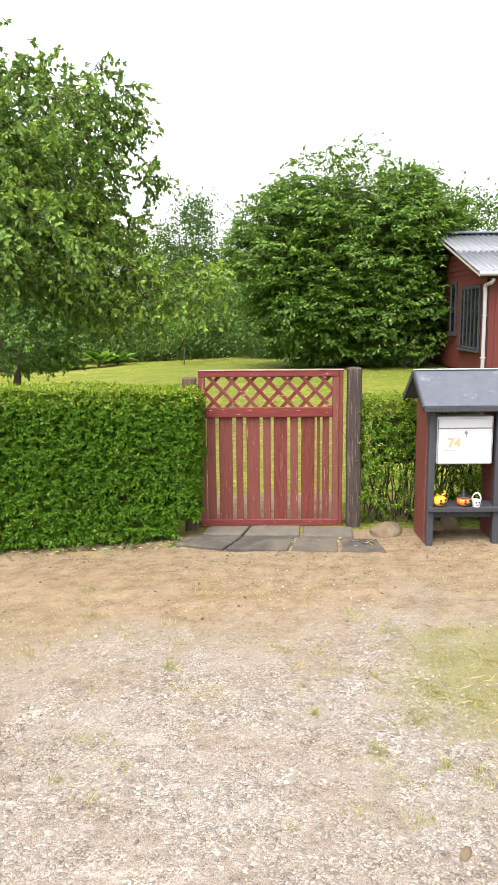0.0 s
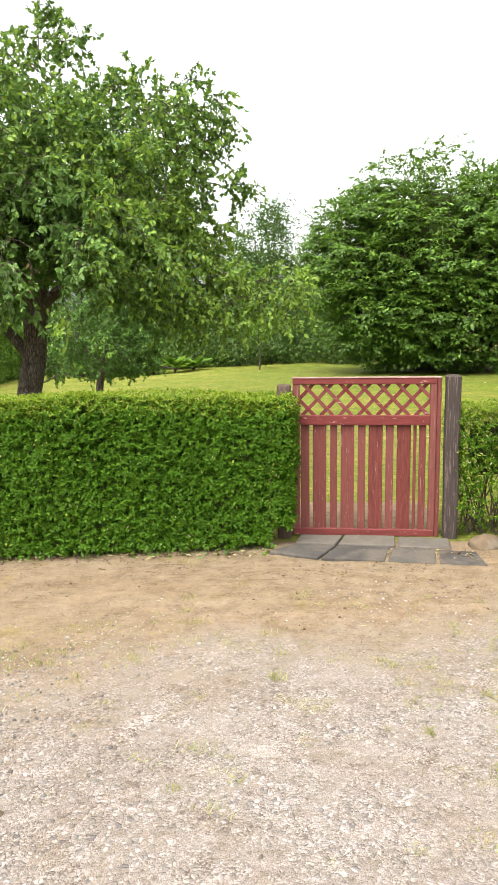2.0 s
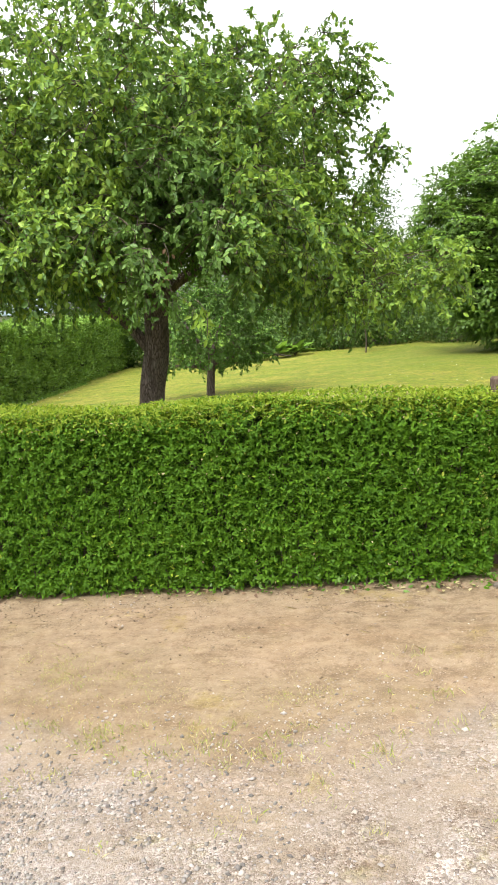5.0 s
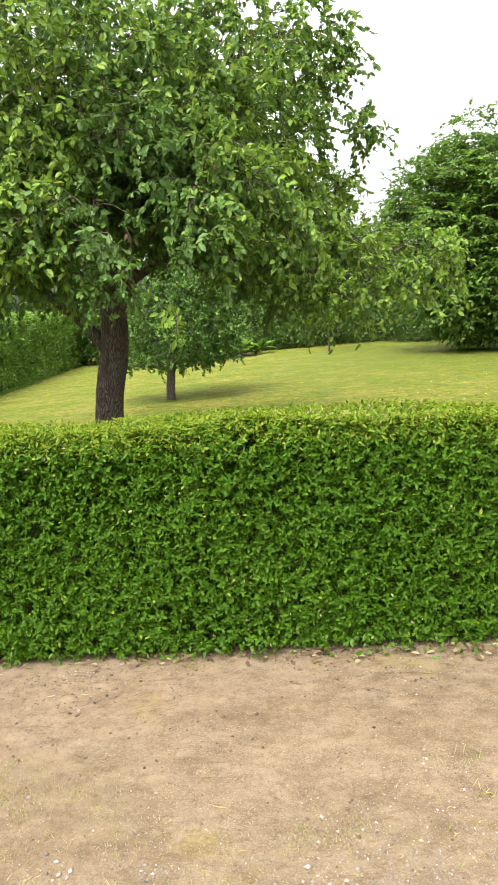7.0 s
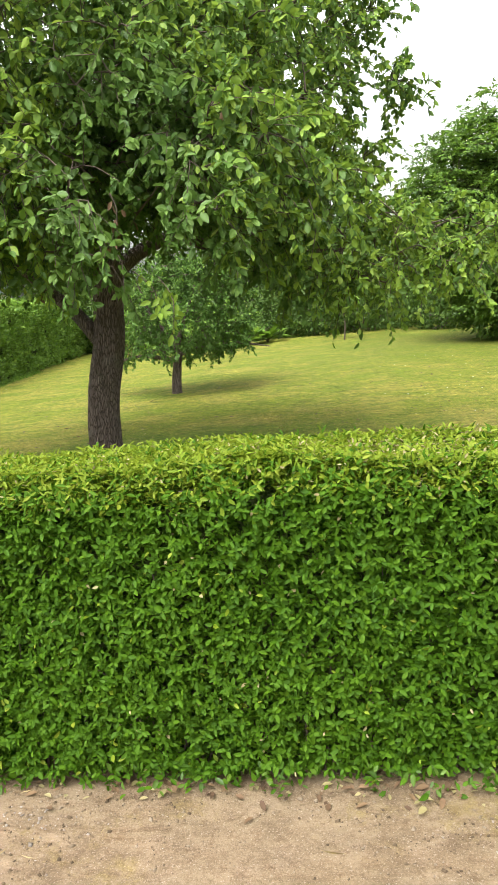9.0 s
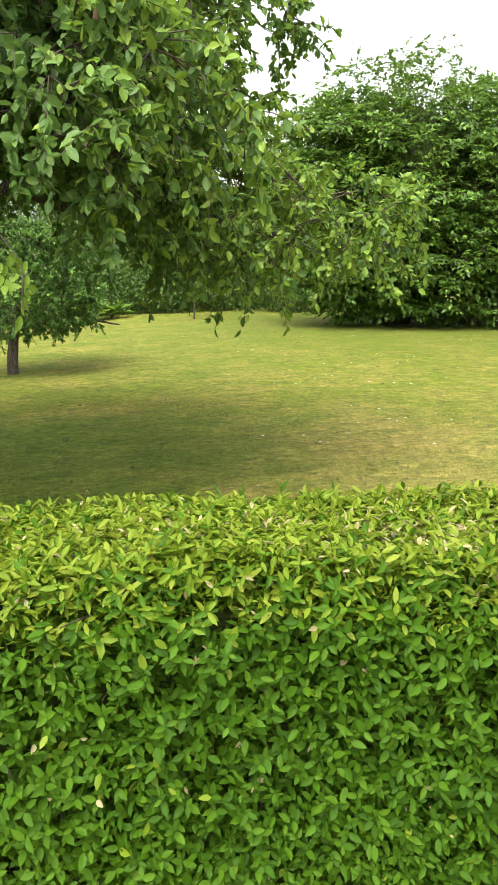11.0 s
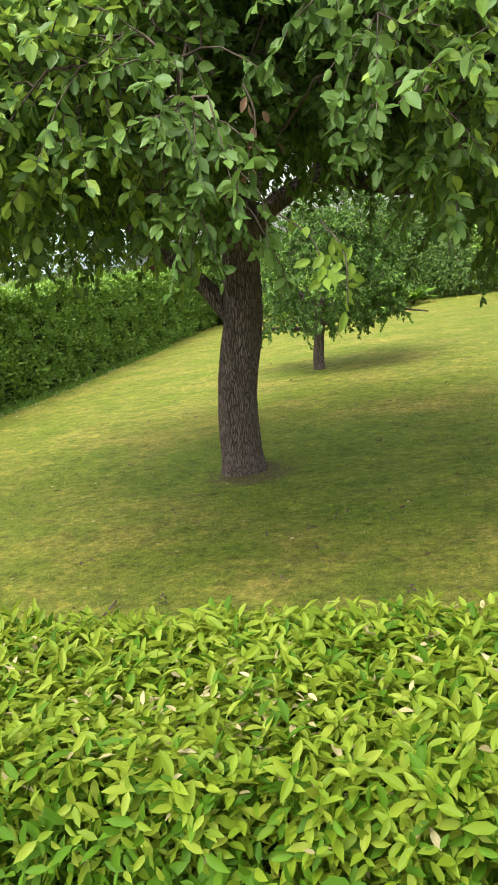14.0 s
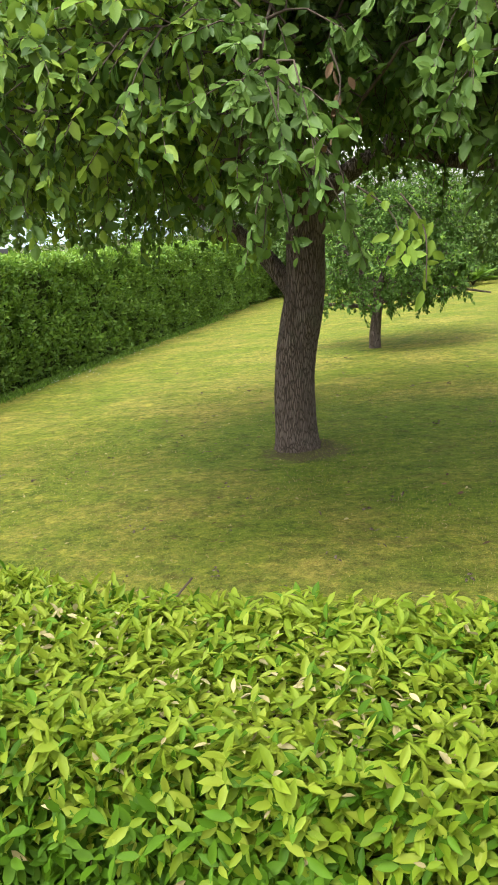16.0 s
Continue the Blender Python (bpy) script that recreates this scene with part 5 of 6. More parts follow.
hanging_twig(pear, (-1.62, 9.9, 1.75), (-1.6, 9.85, 1.12), 11, 0.085, "pear", "hanging_twig", "dark green drooping leaves")
hanging_twig(pear, (-3.04, 7.25, 2.25), (-3.05, 7.22, 1.95), 9, 0.055, "dead_leaf", "dead_twig", "withered brown leaves")
hanging_twig(pear, (-3.25, 7.6, 2.1), (-3.2, 7.35, 1.72), 16, 0.075, "pear", "hanging_twig", "drooping green leaves")
hanging_twig(pear, (-3.5, 7.6, 2.15), (-3.42, 7.45, 1.6), 16, 0.075, "pear", "hanging_twig", "drooping green leaves")
hanging_twig(pear, (-3.66, 7.7, 2.2), (-3.6, 7.5, 1.75), 14, 0.075, "pear", "hanging_twig", "drooping green leaves")
hanging_twig(pear, (-3.2, 7.55, 2.0), (-3.02, 7.3, 1.66), 14, 0.075, "pear", "hanging_twig", "drooping green leaves")
hanging_twig(pear, (-3.05, 7.6, 1.8), (-2.78, 7.25, 1.5), 14, 0.07, "pear_young_lit", "hanging_twig", "fresh light green leaves")
hanging_twig(pear, (-2.85, 7.5, 1.75), (-2.72, 7.3, 1.42), 12, 0.075, "pear_young_lit", "hanging_twig", "fresh light green leaves")
hanging_twig(pear, (-1.9, 7.9, 2.2), (-1.88, 7.66, 1.8), 12, 0.08, "pear_young_lit", "hanging_twig", "fresh light green leaves")

AX, AY = -5.17, 16.35
apple = tree("apple_tree", AX, AY, rng,
    [([(AX, AY, -0.3), (AX, AY, 0.0), (AX + 0.04, AY, 0.35), (AX + 0.08, AY, 0.8)], 0.1, 0.07),
     ([(AX + 0.03, AY, 0.4), (AX - 0.3, AY, 0.47), (AX - 0.8, AY - 0.1, 0.5), (AX - 1.3, AY - 0.1, 0.3)], 0.05, 0.012),
     ([(AX + 0.06, AY, 0.5), (AX + 0.5, AY, 0.65), (AX + 1.1, AY, 0.7), (AX + 1.8, AY, 0.6)], 0.05, 0.012),
     ([(AX + 0.08, AY, 0.75), (AX + 0.3, AY, 1.3), (AX + 0.6, AY, 2.1)], 0.05, 0.015),
     ([(AX + 0.08, AY, 0.75), (AX - 0.3, AY - 0.2, 1.2), (AX - 0.5, AY - 0.3, 1.8)], 0.045, 0.012)],
    [((AX + 0.3, AY, 1.3), (1.25, 1.3, 0.9), 8), ((AX + 0.95, AY, 0.9), (0.65, 0.8, 0.42), 1.5), ((AX - 0.7, AY, 0.75), (0.7, 0.7, 0.45), 1.0), ((AX + 0.6, AY, 2.1), (0.8, 0.8, 0.5), 2)],
    520, 3, 18, 0.24, 0.2, 0.07, 0.6, [M["apple"], M["lime"]], 0.05, "small low apple tree with dense grey-green crown", 0.52, LEAF6)

sx, sy = 3.0, 23.2
big_shrub = tree("large_shrub_tree", sx, sy, rng,
    [([(sx, sy, -0.1), (sx, sy, 0.6), (sx + 0.1, sy, 1.6), (sx + 0.2, sy, 3.2)], 0.17, 0.1),
     ([(sx - 0.2, sy, 0.0), (sx - 1.0, sy - 0.2, 1.2), (sx - 1.9, sy - 0.4, 2.6), (sx - 2.5, sy - 0.4, 3.6)], 0.1, 0.03),
     ([(sx + 0.2, sy, 0.0), (sx + 0.9, sy - 0.3, 1.5), (sx + 1.7, sy - 0.5, 3.2), (sx + 2.0, sy - 0.4, 4.6)], 0.1, 0.03),
     ([(sx, sy - 0.2, 0.0), (sx - 0.3, sy - 0.9, 1.5), (sx - 0.2, sy - 1.4, 3.0), (sx - 0.1, sy - 1.2, 4.6)], 0.09, 0.03)],
    [((sx + 0.1, sy, 3.3), (3.6, 2.6, 3.1), 10), ((sx - 1.7, sy - 0.3, 3.5), (2.0, 1.8, 2.0), 3), ((sx + 0.9, sy - 1.2, 1.7), (2.5, 1.3, 1.45), 3.2), ((sx + 1.9, sy - 0.2, 4.0), (1.7, 1.8, 1.7), 3), ((sx - 1.3, sy - 0.4, 1.4), (1.6, 1.5, 1.15), 1.6)],
    4100, 3, 13, 0.42, 0.2, 0.12, 0.58, [M["shrub"], M["lime"]], 0.08, "large rounded bright green shrub tree at lawn edge", 0.25, LEAF6, 0.05, 0.6, False, lump=0.38, tier=0.5)

# dark lumps stand in for the shrub's inner shade and close off the sky
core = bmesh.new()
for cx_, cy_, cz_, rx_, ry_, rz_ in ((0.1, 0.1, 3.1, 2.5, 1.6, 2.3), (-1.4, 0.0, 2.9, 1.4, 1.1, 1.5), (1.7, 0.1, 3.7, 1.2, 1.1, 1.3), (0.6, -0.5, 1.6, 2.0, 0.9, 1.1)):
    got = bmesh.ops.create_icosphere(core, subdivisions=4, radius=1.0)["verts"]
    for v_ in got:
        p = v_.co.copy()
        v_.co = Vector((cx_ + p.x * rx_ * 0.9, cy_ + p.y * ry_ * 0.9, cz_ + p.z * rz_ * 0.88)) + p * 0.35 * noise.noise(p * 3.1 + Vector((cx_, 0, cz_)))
part("inner_growth", core, M["core"], big_shrub, "solid dark fill standing in for shaded inner twigs", True)


def bush_mesh(rng, blobs, count, leaf, ratio, mats, young, off_, shape=LEAF4, up=0.3, lump=0.35):
    """Leaf clumps over a set of lumpy blobs, with a bumpy outline."""
    p, o_ = in_blobs(rng, blobs, count // 9, 0.72)
    f_ = np.array([noise.noise((q[0] * 0.9, q[1] * 0.9, q[2] * 0.9)) + 0.5 * noise.noise((q[0] * 2.7, q[1] * 2.7, q[2] * 2.7)) for q in p])
    p = p + o_ * (f_ * lump)[:, None]
    keep = p[:, 2] > off_[2] + 0.03
    p, o_ = p[keep], o_[keep]
    m = 9
    P2 = np.repeat(p, m, 0) + rng.normal(size=(len(p) * m, 3)) * leaf * 1.15
    O2 = np.repeat(o_, m, 0)
    way = O2 * 0.6 + rng.normal(size=P2.shape) * 0.7 + np.array([0, 0, -0.25])
    nor = O2 * 0.7 + rng.normal(size=P2.shape) * 0.4 + np.array([0, 0, up])
    L = leaf * rng.uniform(0.6, 1.3, len(P2))
    idx = (rng.random(len(P2)) < young).astype(int)
    return leaves("foliage", P2 - off_, way, nor, L, L * ratio, mats, idx, shape)


def bush(name, x, y, blobs, count, leaf, ratio, mats, young, label, stems_=5, category="bush", lump=0.35, height=None):
    z = float(ground_z(x, y))
    off_ = np.array([x, y, z])
    o = thing(name, x, y, z, 0, label, category)
    f_ = new("foliage", bush_mesh(rng, blobs, count, leaf, ratio, mats, young, off_, lump=lump))
    f_.parent = o
    ls = []
    for i in range(stems_):
        c_, r_, _ = blobs[i % len(blobs)]
        e_ = np.array(c_) + rng.normal(size=3) * 0.25 * np.array(r_)
        s_ = np.array([x + rng.normal() * 0.12, y + rng.normal() * 0.12, z - 0.03])
        ls.append((spline([s_ - off_, (s_ + e_) / 2 + rng.normal(size=3) * 0.1 - off_, e_ - off_], 9), np.linspace(0.05 if r_[2] < 1.6 else 0.14, 0.015, 9)))
    s2 = new("stem_growth", tubes("stems", ls, [M["bark"]], 7))
    s2.parent = o
    return o


# foliage behind the lawn
rng = np.random.default_rng(33)
for i in range(15):
    x_ = -14.5 + i * 1.35
    y_ = 31.5 + rng.uniform(-0.4, 0.6)
    h_ = rng.uniform(1.2, 1.7)
    z_ = float(ground_z(x_, 0))
    bush("background_bush", x_, y_, [((x_, y_, z_ + h_), (1.1, 1.0, h_), 2), ((x_ + 0.3, y_ + 0.8, z_ + h_ * 1.3), (0.9, 0.8, h_ * 0.8), 1)], 4200, 0.15, 0.55, [M["bush"], M["shrub"]], 0.2,
         "dense dark green bush along the garden edge", 4)
for x_, y_, w_, h_, lab in ((-7.6, 27.6, 1.3, 0.9, "yellow-green bush in the garden bed"), (-9.0, 28.4, 1.4, 1.1, "yellow-green bush in the garden bed")):
    z_ = float(ground_z(x_, 0))
    bush("lime_bush", x_, y_, [((x_, y_, z_ + h_ * 0.8), (w_, 0.9, h_), 2), ((x_ + 0.4, y_ - 0.3, z_ + h_ * 0.5), (w_ * 0.7, 0.7, h_ * 0.6), 1)], 2400, 0.13, 0.5, [M["lime"], M["shrub"]], 0.3, lab, 4)
for x_, y_, w_, h_ in ((-1.4, 30.0, 1.4, 1.3), (-3.6, 30.2, 1.3, 1.15), (0.6, 28.6, 1.2, 1.2), (-5.6, 30.4, 1.3, 1.1)):
    z_ = float(ground_z(x_, 0))
    bush("background_bush", x_, y_, [((x_, y_, z_ + h_ * 0.75), (w_, 0.9, h_ * 0.85), 2), ((x_ + 0.4, y_ - 0.3, z_ + h_ * 0.45), (w_ * 0.8, 0.7, h_ * 0.55), 1)], 4200, 0.12, 0.55, [M["bush"], M["shrub"]], 0.15,
         "dense dark green bush at the lawn edge", 4)
bush("conifer_tree", -2.5, 33.2, [((-2.5, 33.2, 2.4), (1.3, 1.3, 2.4), 4), ((-2.6, 33.2, 4.6), (1.1, 1.0, 1.6), 2), ((-2.2, 33.2, 5.9), (0.5, 0.5, 0.75), 0.6)], 8000, 0.19, 0.4, [M["bush"], M["apple"]], 0.2,
     "tall narrow dark green tree beyond the lawn", 3, "tree", 0.5)
for x_, y_, h_, w_ in ((-0.9, 36.5, 2.4, 2.2), (-6.0, 37.0, 3.0, 2.8), (-10.5, 36.5, 2.6, 2.6), (8.0, 29.0, 3.1, 2.2), (-14.5, 35.0, 2.8, 2.6)):
    z_ = float(ground_z(x_, 0))
    bush("background_tree", x_, y_, [((x_, y_, z_ + h_), (w_, w_, h_ * 0.95), 3), ((x_ + 0.7, y_, z_ + 1.4 * h_), (w_ * 0.7, w_ * 0.7, h_ * 0.6), 1.5)], 5200, 0.19, 0.5, [M["bush"], M["shrub"]], 0.25,
         "green deciduous tree beyond the garden edge", 3, "tree", 0.6)
for x_, y_, h_, w_ in ((-16.5, 15.0, 2.6, 2.4), (-17.5, 20.0, 3.2, 2.8), (-18.0, 29.0, 3.0, 2.8)):
    bush("background_tree", x_, y_, [((x_, y_, -0.6 + h_), (w_, w_, h_ * 0.95), 3), ((x_, y_, -0.6 + 1.4 * h_), (w_ * 0.7, w_ * 0.7, h_ * 0.6), 1.5)], 5000, 0.19, 0.5, [M["bush"], M["shrub"]], 0.25,
         "green deciduous tree behind the boundary hedge", 3, "tree", 0.6)

# sapling on the lawn
sap = thing("sapling", -2.37, 26.6, float(ground_z(-2.37, 0)), 0, "thin young sapling standing on the lawn", "tree")
ob = new("stem", tubes("sapling_stem", [(spline([(0, 0, -0.03), (0.03, 0, 0.5), (-0.03, 0, 1.1), (0.02, 0, 1.7)], 10), np.linspace(0.03, 0.012, 10)), (np.array([(0.0, 0, 0.8), (0.2, 0, 1.1), (0.35, 0, 1.5)]), np.array([0.014, 0.01, 0.006]))], [M["twig"]], 6))
ob.parent = sap
f_ = new("foliage", bush_mesh(rng, [((-2.37, 26.6, 1.55), (0.7, 0.6, 0.5), 1)], 1100, 0.12, 0.5, [M["lime"], M["shrub"]], 0.4, np.array([-2.37, 26.6, float(ground_z(-2.37, 0))])))
f_.parent = sap

# broad-leaved perennials in the bed
for x_, y_ in ((-6.4, 27.3), (-5.7, 27.9), (-6.9, 28.0), (-5.1, 28.6)):
    z_ = float(ground_z(x_, 0))
    o = thing("broad_leaved_plant", x_, y_, z_, 0, "leafy perennial with broad light green leaves in bed", "plant", "bed perennials")
    n = 34
    a_ = rng.random(n) * 6.283
    el = rng.uniform(0.1, 0.9, n)
    way = np.stack([np.cos(a_), np.sin(a_), el], 1)
    base_ = way * 0.25 * rng.random((n, 1)) + np.array([0, 0, 0.12])
    ob = new("foliage", leaves("perennial", base_, way, np.stack([-np.cos(a_) * 0.5, -np.sin(a_) * 0.5, np.ones(n)], 1), rng.uniform(0.4, 0.75, n), rng.uniform(0.25, 0.4, n), [M["lime"], M["shrub"]], (rng.random(n) < 0.4).astype(int)))
    ob.parent = o
    ob = new("stem_growth", tubes("perennial_stems", [(np.stack([np.array([0, 0, -0.02]), base_[i] * 0.5 + (0, 0, 0.05), base_[i]]), np.array([0.014, 0.011, 0.008])) for i in range(12)], [M["twig"]], 5))
    ob.parent = o

# ---- clipped boundary hedge ----
rng = np.random.default_rng(5)
A0, A1 = np.array([-9.2, 5.8]), np.array([-12.9, 32.0])
run = A1 - A0
RL = float(np.linalg.norm(run))
u_ = run / RL
nrm2 = np.array([u_[1], -u_[0]])
side_hedge = thing("boundary_hedge", float((A0[0] + A1[0]) / 2), float((A0[1] + A1[1]) / 2), -0.5, 0, "tall clipped green boundary hedge along the lawn", "hedge")
off_ = np.array([(A0[0] + A1[0]) / 2, (A0[1] + A1[1]) / 2, -0.5])
n = 21500
s_ = rng.random(n) ** 1.25 * RL
side_ = rng.random(n)
face = side_ < 0.72
w_ = rng.random(n)
depth = rng.random(n) ** 1.5 * 0.16
gz = ground_z(A0[0] + u_[0] * s_, 0)
z_top = 1.56
zz = np.where(face, gz + 0.03 + w_ * (z_top - gz), z_top - depth)
lat = np.where(face, -depth, -w_ * 0.9)
P3 = np.stack([A0[0] + u_[0] * s_ + nrm2[0] * lat, A0[1] + u_[1] * s_ + nrm2[1] * lat, zz], 1)
bulge = np.array([0.13 * noise.noise((q[0] * 0.9, q[1] * 0.9, q[2] * 1.2)) + 0.15 * noise.noise((q[0] * 3.4, q[1] * 3.4, q[2] * 1.3)) for q in P3])
nor3 = np.where(face[:, None], np.array([nrm2[0], nrm2[1], 0.1])[None], np.array([0, 0, 1.0])[None])
P3 = P3 + nor3 * bulge[:, None]
hollow = np.array([noise.noise((q[0] * 5 + 3, q[1] * 5, q[2] * 4)) + 0.5 * noise.noise((q[0] * 11, q[1] * 11, q[2] * 9)) for q in P3])
held = (hollow > -0.12) | ~face
P3, nor3, s_, w_, face = P3[held], nor3[held], s_[held], w_[held], face[held]
n = len(P3)
m = 7
P4, N4 = np.repeat(P3, m, 0) + rng.normal(size=(n * m, 3)) * 0.045, np.repeat(nor3, m, 0)
way = N4 * 0.6 + rng.normal(size=P4.shape) * 0.6 + np.array([0, 0, 0.35])
L4 = rng.uniform(0.05, 0.095, n * m) * (1 + 0.5 * np.repeat(s_ / RL, m))
top4 = np.repeat(np.where(face, np.clip((w_ - 0.5) * 2, 0, 1), 1.0), m)
idx4 = (rng.random(n * m) < 0.16 + 0.5 * top4).astype(int)
ob = new("foliage", leaves("boundary_foliage", P4 - off_, way, N4 * 0.6 + rng.normal(size=P4.shape) * 0.5 + np.array([0, 0, 0.4]), L4, L4 * 0.55, [M["conifer"], M["lime"]], idx4, LEAF4))
ob.parent = side_hedge
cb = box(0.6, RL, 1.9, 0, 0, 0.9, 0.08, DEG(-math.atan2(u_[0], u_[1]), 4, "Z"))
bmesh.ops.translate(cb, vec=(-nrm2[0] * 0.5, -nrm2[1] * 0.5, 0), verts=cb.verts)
part("inner_growth", cb, M["core"], side_hedge, "solid dark fill standing in for shaded inner twigs")

# neighbouring house seen through the leaves
far = thing("neighbour_house", -21.0, 33.0, -0.6, 20, "white rendered house with grey-green roof behind hedge", "house")
part("wall", box(7.0, 5.0, 2.6, 0, 0, 1.3, 0.02), M["far_wall"], far, "white rendered wall")
rf = prism([(-2.9, 0), (2.9, 0), (0, 1.7)], 7.6, 0.01)
bmesh.ops.transform(rf, matrix=Matrix(((0, 0, 1, -3.8), (1, 0, 0, 0), (0, 1, 0, 2.61), (0, 0, 0, 1))), verts=rf.verts)
part("roof", rf, M["far_roof"], far, "grey-green pitched roof")
for x_ in (-1.8, 0.9):
    wq = part("window", box(1.1, 0.06, 1.1, x_, -2.51, 1.4, 0.01), M["white"], far)
    part("pane", box(0.95, 0.02, 0.95, x_, -2.55, 1.4, 0), M["glass"], wq)

# ---- loose ground cover ----
rng = np.random.default_rng(11)


def blades(name, xy, heights, widths, mats, lean=0.5, label="", category="", index=None):
    n = len(xy)
    z = ground_z(xy[:, 0], xy[:, 1]) - 0.004
    base = np.stack([xy[:, 0], xy[:, 1], z], 1)
    way = np.stack([rng.normal(size=n) * lean, rng.normal(size=n) * lean, np.ones(n)], 1)
    o = new(name, leaves(name, base, way, rng.normal(size=(n, 3)) * np.array([1, 1, 0.1]), heights, widths, mats, index, BLADE))
    return tagged(o, label, category, kind="stuff")


n = 130000
xy = np.stack([rng.uniform(-7.5, 2.5, n), 5.75 + 7.5 * rng.random(n) ** 1.35], 1)
blades("lawn_grass", xy, rng.uniform(0.012, 0.032, n), rng.uniform(0.003, 0.006, n), [M["blade"], M["straw"]], 0.7, "short dry mown grass blades", "grass", (rng.random(n) < 0.16).astype(int))

# grass patch and tufts on the road
cl = []
for i in range(70):
    c_ = np.array([-1.75, 3.5]) + rng.normal(size=2) * np.array([0.6, 0.16])
    cl.append(c_ + rng.normal(size=(int(rng.integers(8, 22)), 2)) * 0.03)
for i in range(170):
    c_ = np.array([-2.1, 3.72]) + rng.normal(size=2) * np.array([0.55, 0.22])
    cl.append(c_ + rng.normal(size=(int(rng.integers(10, 26)), 2)) * 0.03)
for x_, y_, wx, wy, m_ in ((-2.5, 4.08, 0.24, 0.1, 150), (-1.92, 3.78, 0.12, 0.04, 60), (-1.42, 3.8, 0.1, 0.03, 40), (-2.75, 4.35, 0.12, 0.05, 40)):
    for i in range(m_):
        c_ = np.array([x_, y_]) + rng.normal(size=2) * np.array([wx, wy])
        cl.append(c_ + rng.normal(size=(int(rng.integers(10, 26)), 2)) * 0.022)
patch = []
for i in range(1500):
    c_ = np.array([1.12, 2.98]) + rng.normal(size=2) * np.array([0.27, 0.34])
    if noise.noise((c_[0] * 4, c_[1] * 4, 2.0)) + 0.6 * noise.noise((c_[0] * 11, c_[1] * 11, 4.0)) > 0.02:
        patch.append(c_ + rng.normal(size=(34, 2)) * 0.022)
n_patch = sum(len(q) for q in patch)
for i in range(95):
    c_ = np.array([rng.uniform(-2.6, 1.6), rng.uniform(1.3, 4.2)])
    if rng.random() < 0.35:
        c_ = np.array([rng.uniform(0.1, 0.9), rng.uniform(1.7, 3.8)])
    cl.append(c_ + rng.normal(size=(int(rng.integers(14, 46)), 2)) * rng.uniform(0.012, 0.04))
xy = np.concatenate(cl + patch)
n = len(xy)
dry_mat = (xy[:, 0] < -1.1) & (xy[:, 1] > 3.55)
blades("grass_tufts", xy, rng.uniform(0.014, 0.045, n) * np.where(dry_mat, 0.42, 1.0) * np.where((np.arange(n) >= n - n_patch), 0.55, 1.0), rng.uniform(0.002, 0.0045, n), [M["tuft"], M["straw"]], 0.8, "sparse yellow-green grass tufts in gravel", "grass", (rng.random(n) < np.where(dry_mat, 0.68, 0.35)).astype(int))

# straw lying on the grass patch and by the hedge foot
n = 300
xy = np.concatenate([np.array([1.15, 2.95]) + rng.normal(size=(230, 2)) * np.array([0.28, 0.2]), np.stack([rng.uniform(-4, 1.2, 70), rng.uniform(3.0, 5.0, 70)], 1)])
base = np.stack([xy[:, 0], xy[:, 1], ground_z(xy[:, 0], 0) + 0.012], 1)
a_ = rng.random(n) * 6.283
o = new("straw", leaves("straw", base, np.stack([np.cos(a_), 0.5 * np.sin(a_), rng.normal(size=n) * 0.06], 1), np.tile((0, 0, 1.0), (n, 1)), rng.uniform(0.02, 0.08, n), np.full(n, 0.0017), [M["straw"]], None, BLADE))
tagged(o, "loose dry straw scattered on the gravel", "straw", kind="stuff")

# fallen leaves below the hedge and on the lawn
n1, n2 = 420, 480
xy = np.concatenate([np.stack([rng.uniform(-5, 0.9, n1), 5.06 - np.abs(rng.normal(size=n1)) * 0.07], 1), np.stack([rng.uniform(-6.5, 1.5, n2), rng.uniform(6, 13, n2)], 1)])
n = n1 + n2
base = np.stack([xy[:, 0], xy[:, 1], ground_z(xy[:, 0], 0) + rng.uniform(0.006, 0.02, n)], 1)
a_ = rng.random(n) * 6.283
ll = rng.uniform(0.02, 0.05, n)
o = new("fallen_leaves", leaves("fallen_leaves", base, np.stack([np.cos(a_), np.sin(a_), rng.normal(size=n) * 0.15], 1), np.stack([rng.normal(size=n) * 0.3, rng.normal(size=n) * 0.3, np.ones(n)], 1), ll, ll * 0.5, [M["dead_leaf"], M["privet_dry"]], (rng.random(n) < 0.4).astype(int)))
tagged(o, "scattered brown fallen leaves", "leaves", kind="stuff")

# dark shrivelled leaves and windfalls lying singly on the lawn
n = 420
xy = np.stack([rng.uniform(-8, 2.5, n), 6.0 + 12 * rng.random(n) ** 1.2], 1)
xy = np.repeat(xy, 3, 0) + rng.normal(size=(n * 3, 2)) * 0.018
n = len(xy)
base = np.stack([xy[:, 0], xy[:, 1], ground_z(xy[:, 0], 0) + rng.uniform(0.008, 0.03, n)], 1)
a_ = rng.random(n) * 6.283
ll = np.repeat(rng.uniform(0.012, 0.038, n // 3), 3)
o = new("withered_leaves", leaves("withered_leaves", base, np.stack([np.cos(a_), np.sin(a_), rng.normal(size=n) * 0.4], 1), rng.normal(size=(n, 3)) * 0.5 + np.array([0, 0, 0.8]), ll, ll * 0.6, [M["bark"]]))
tagged(o, "small dark withered leaves lying on the lawn", "leaves", kind="stuff")

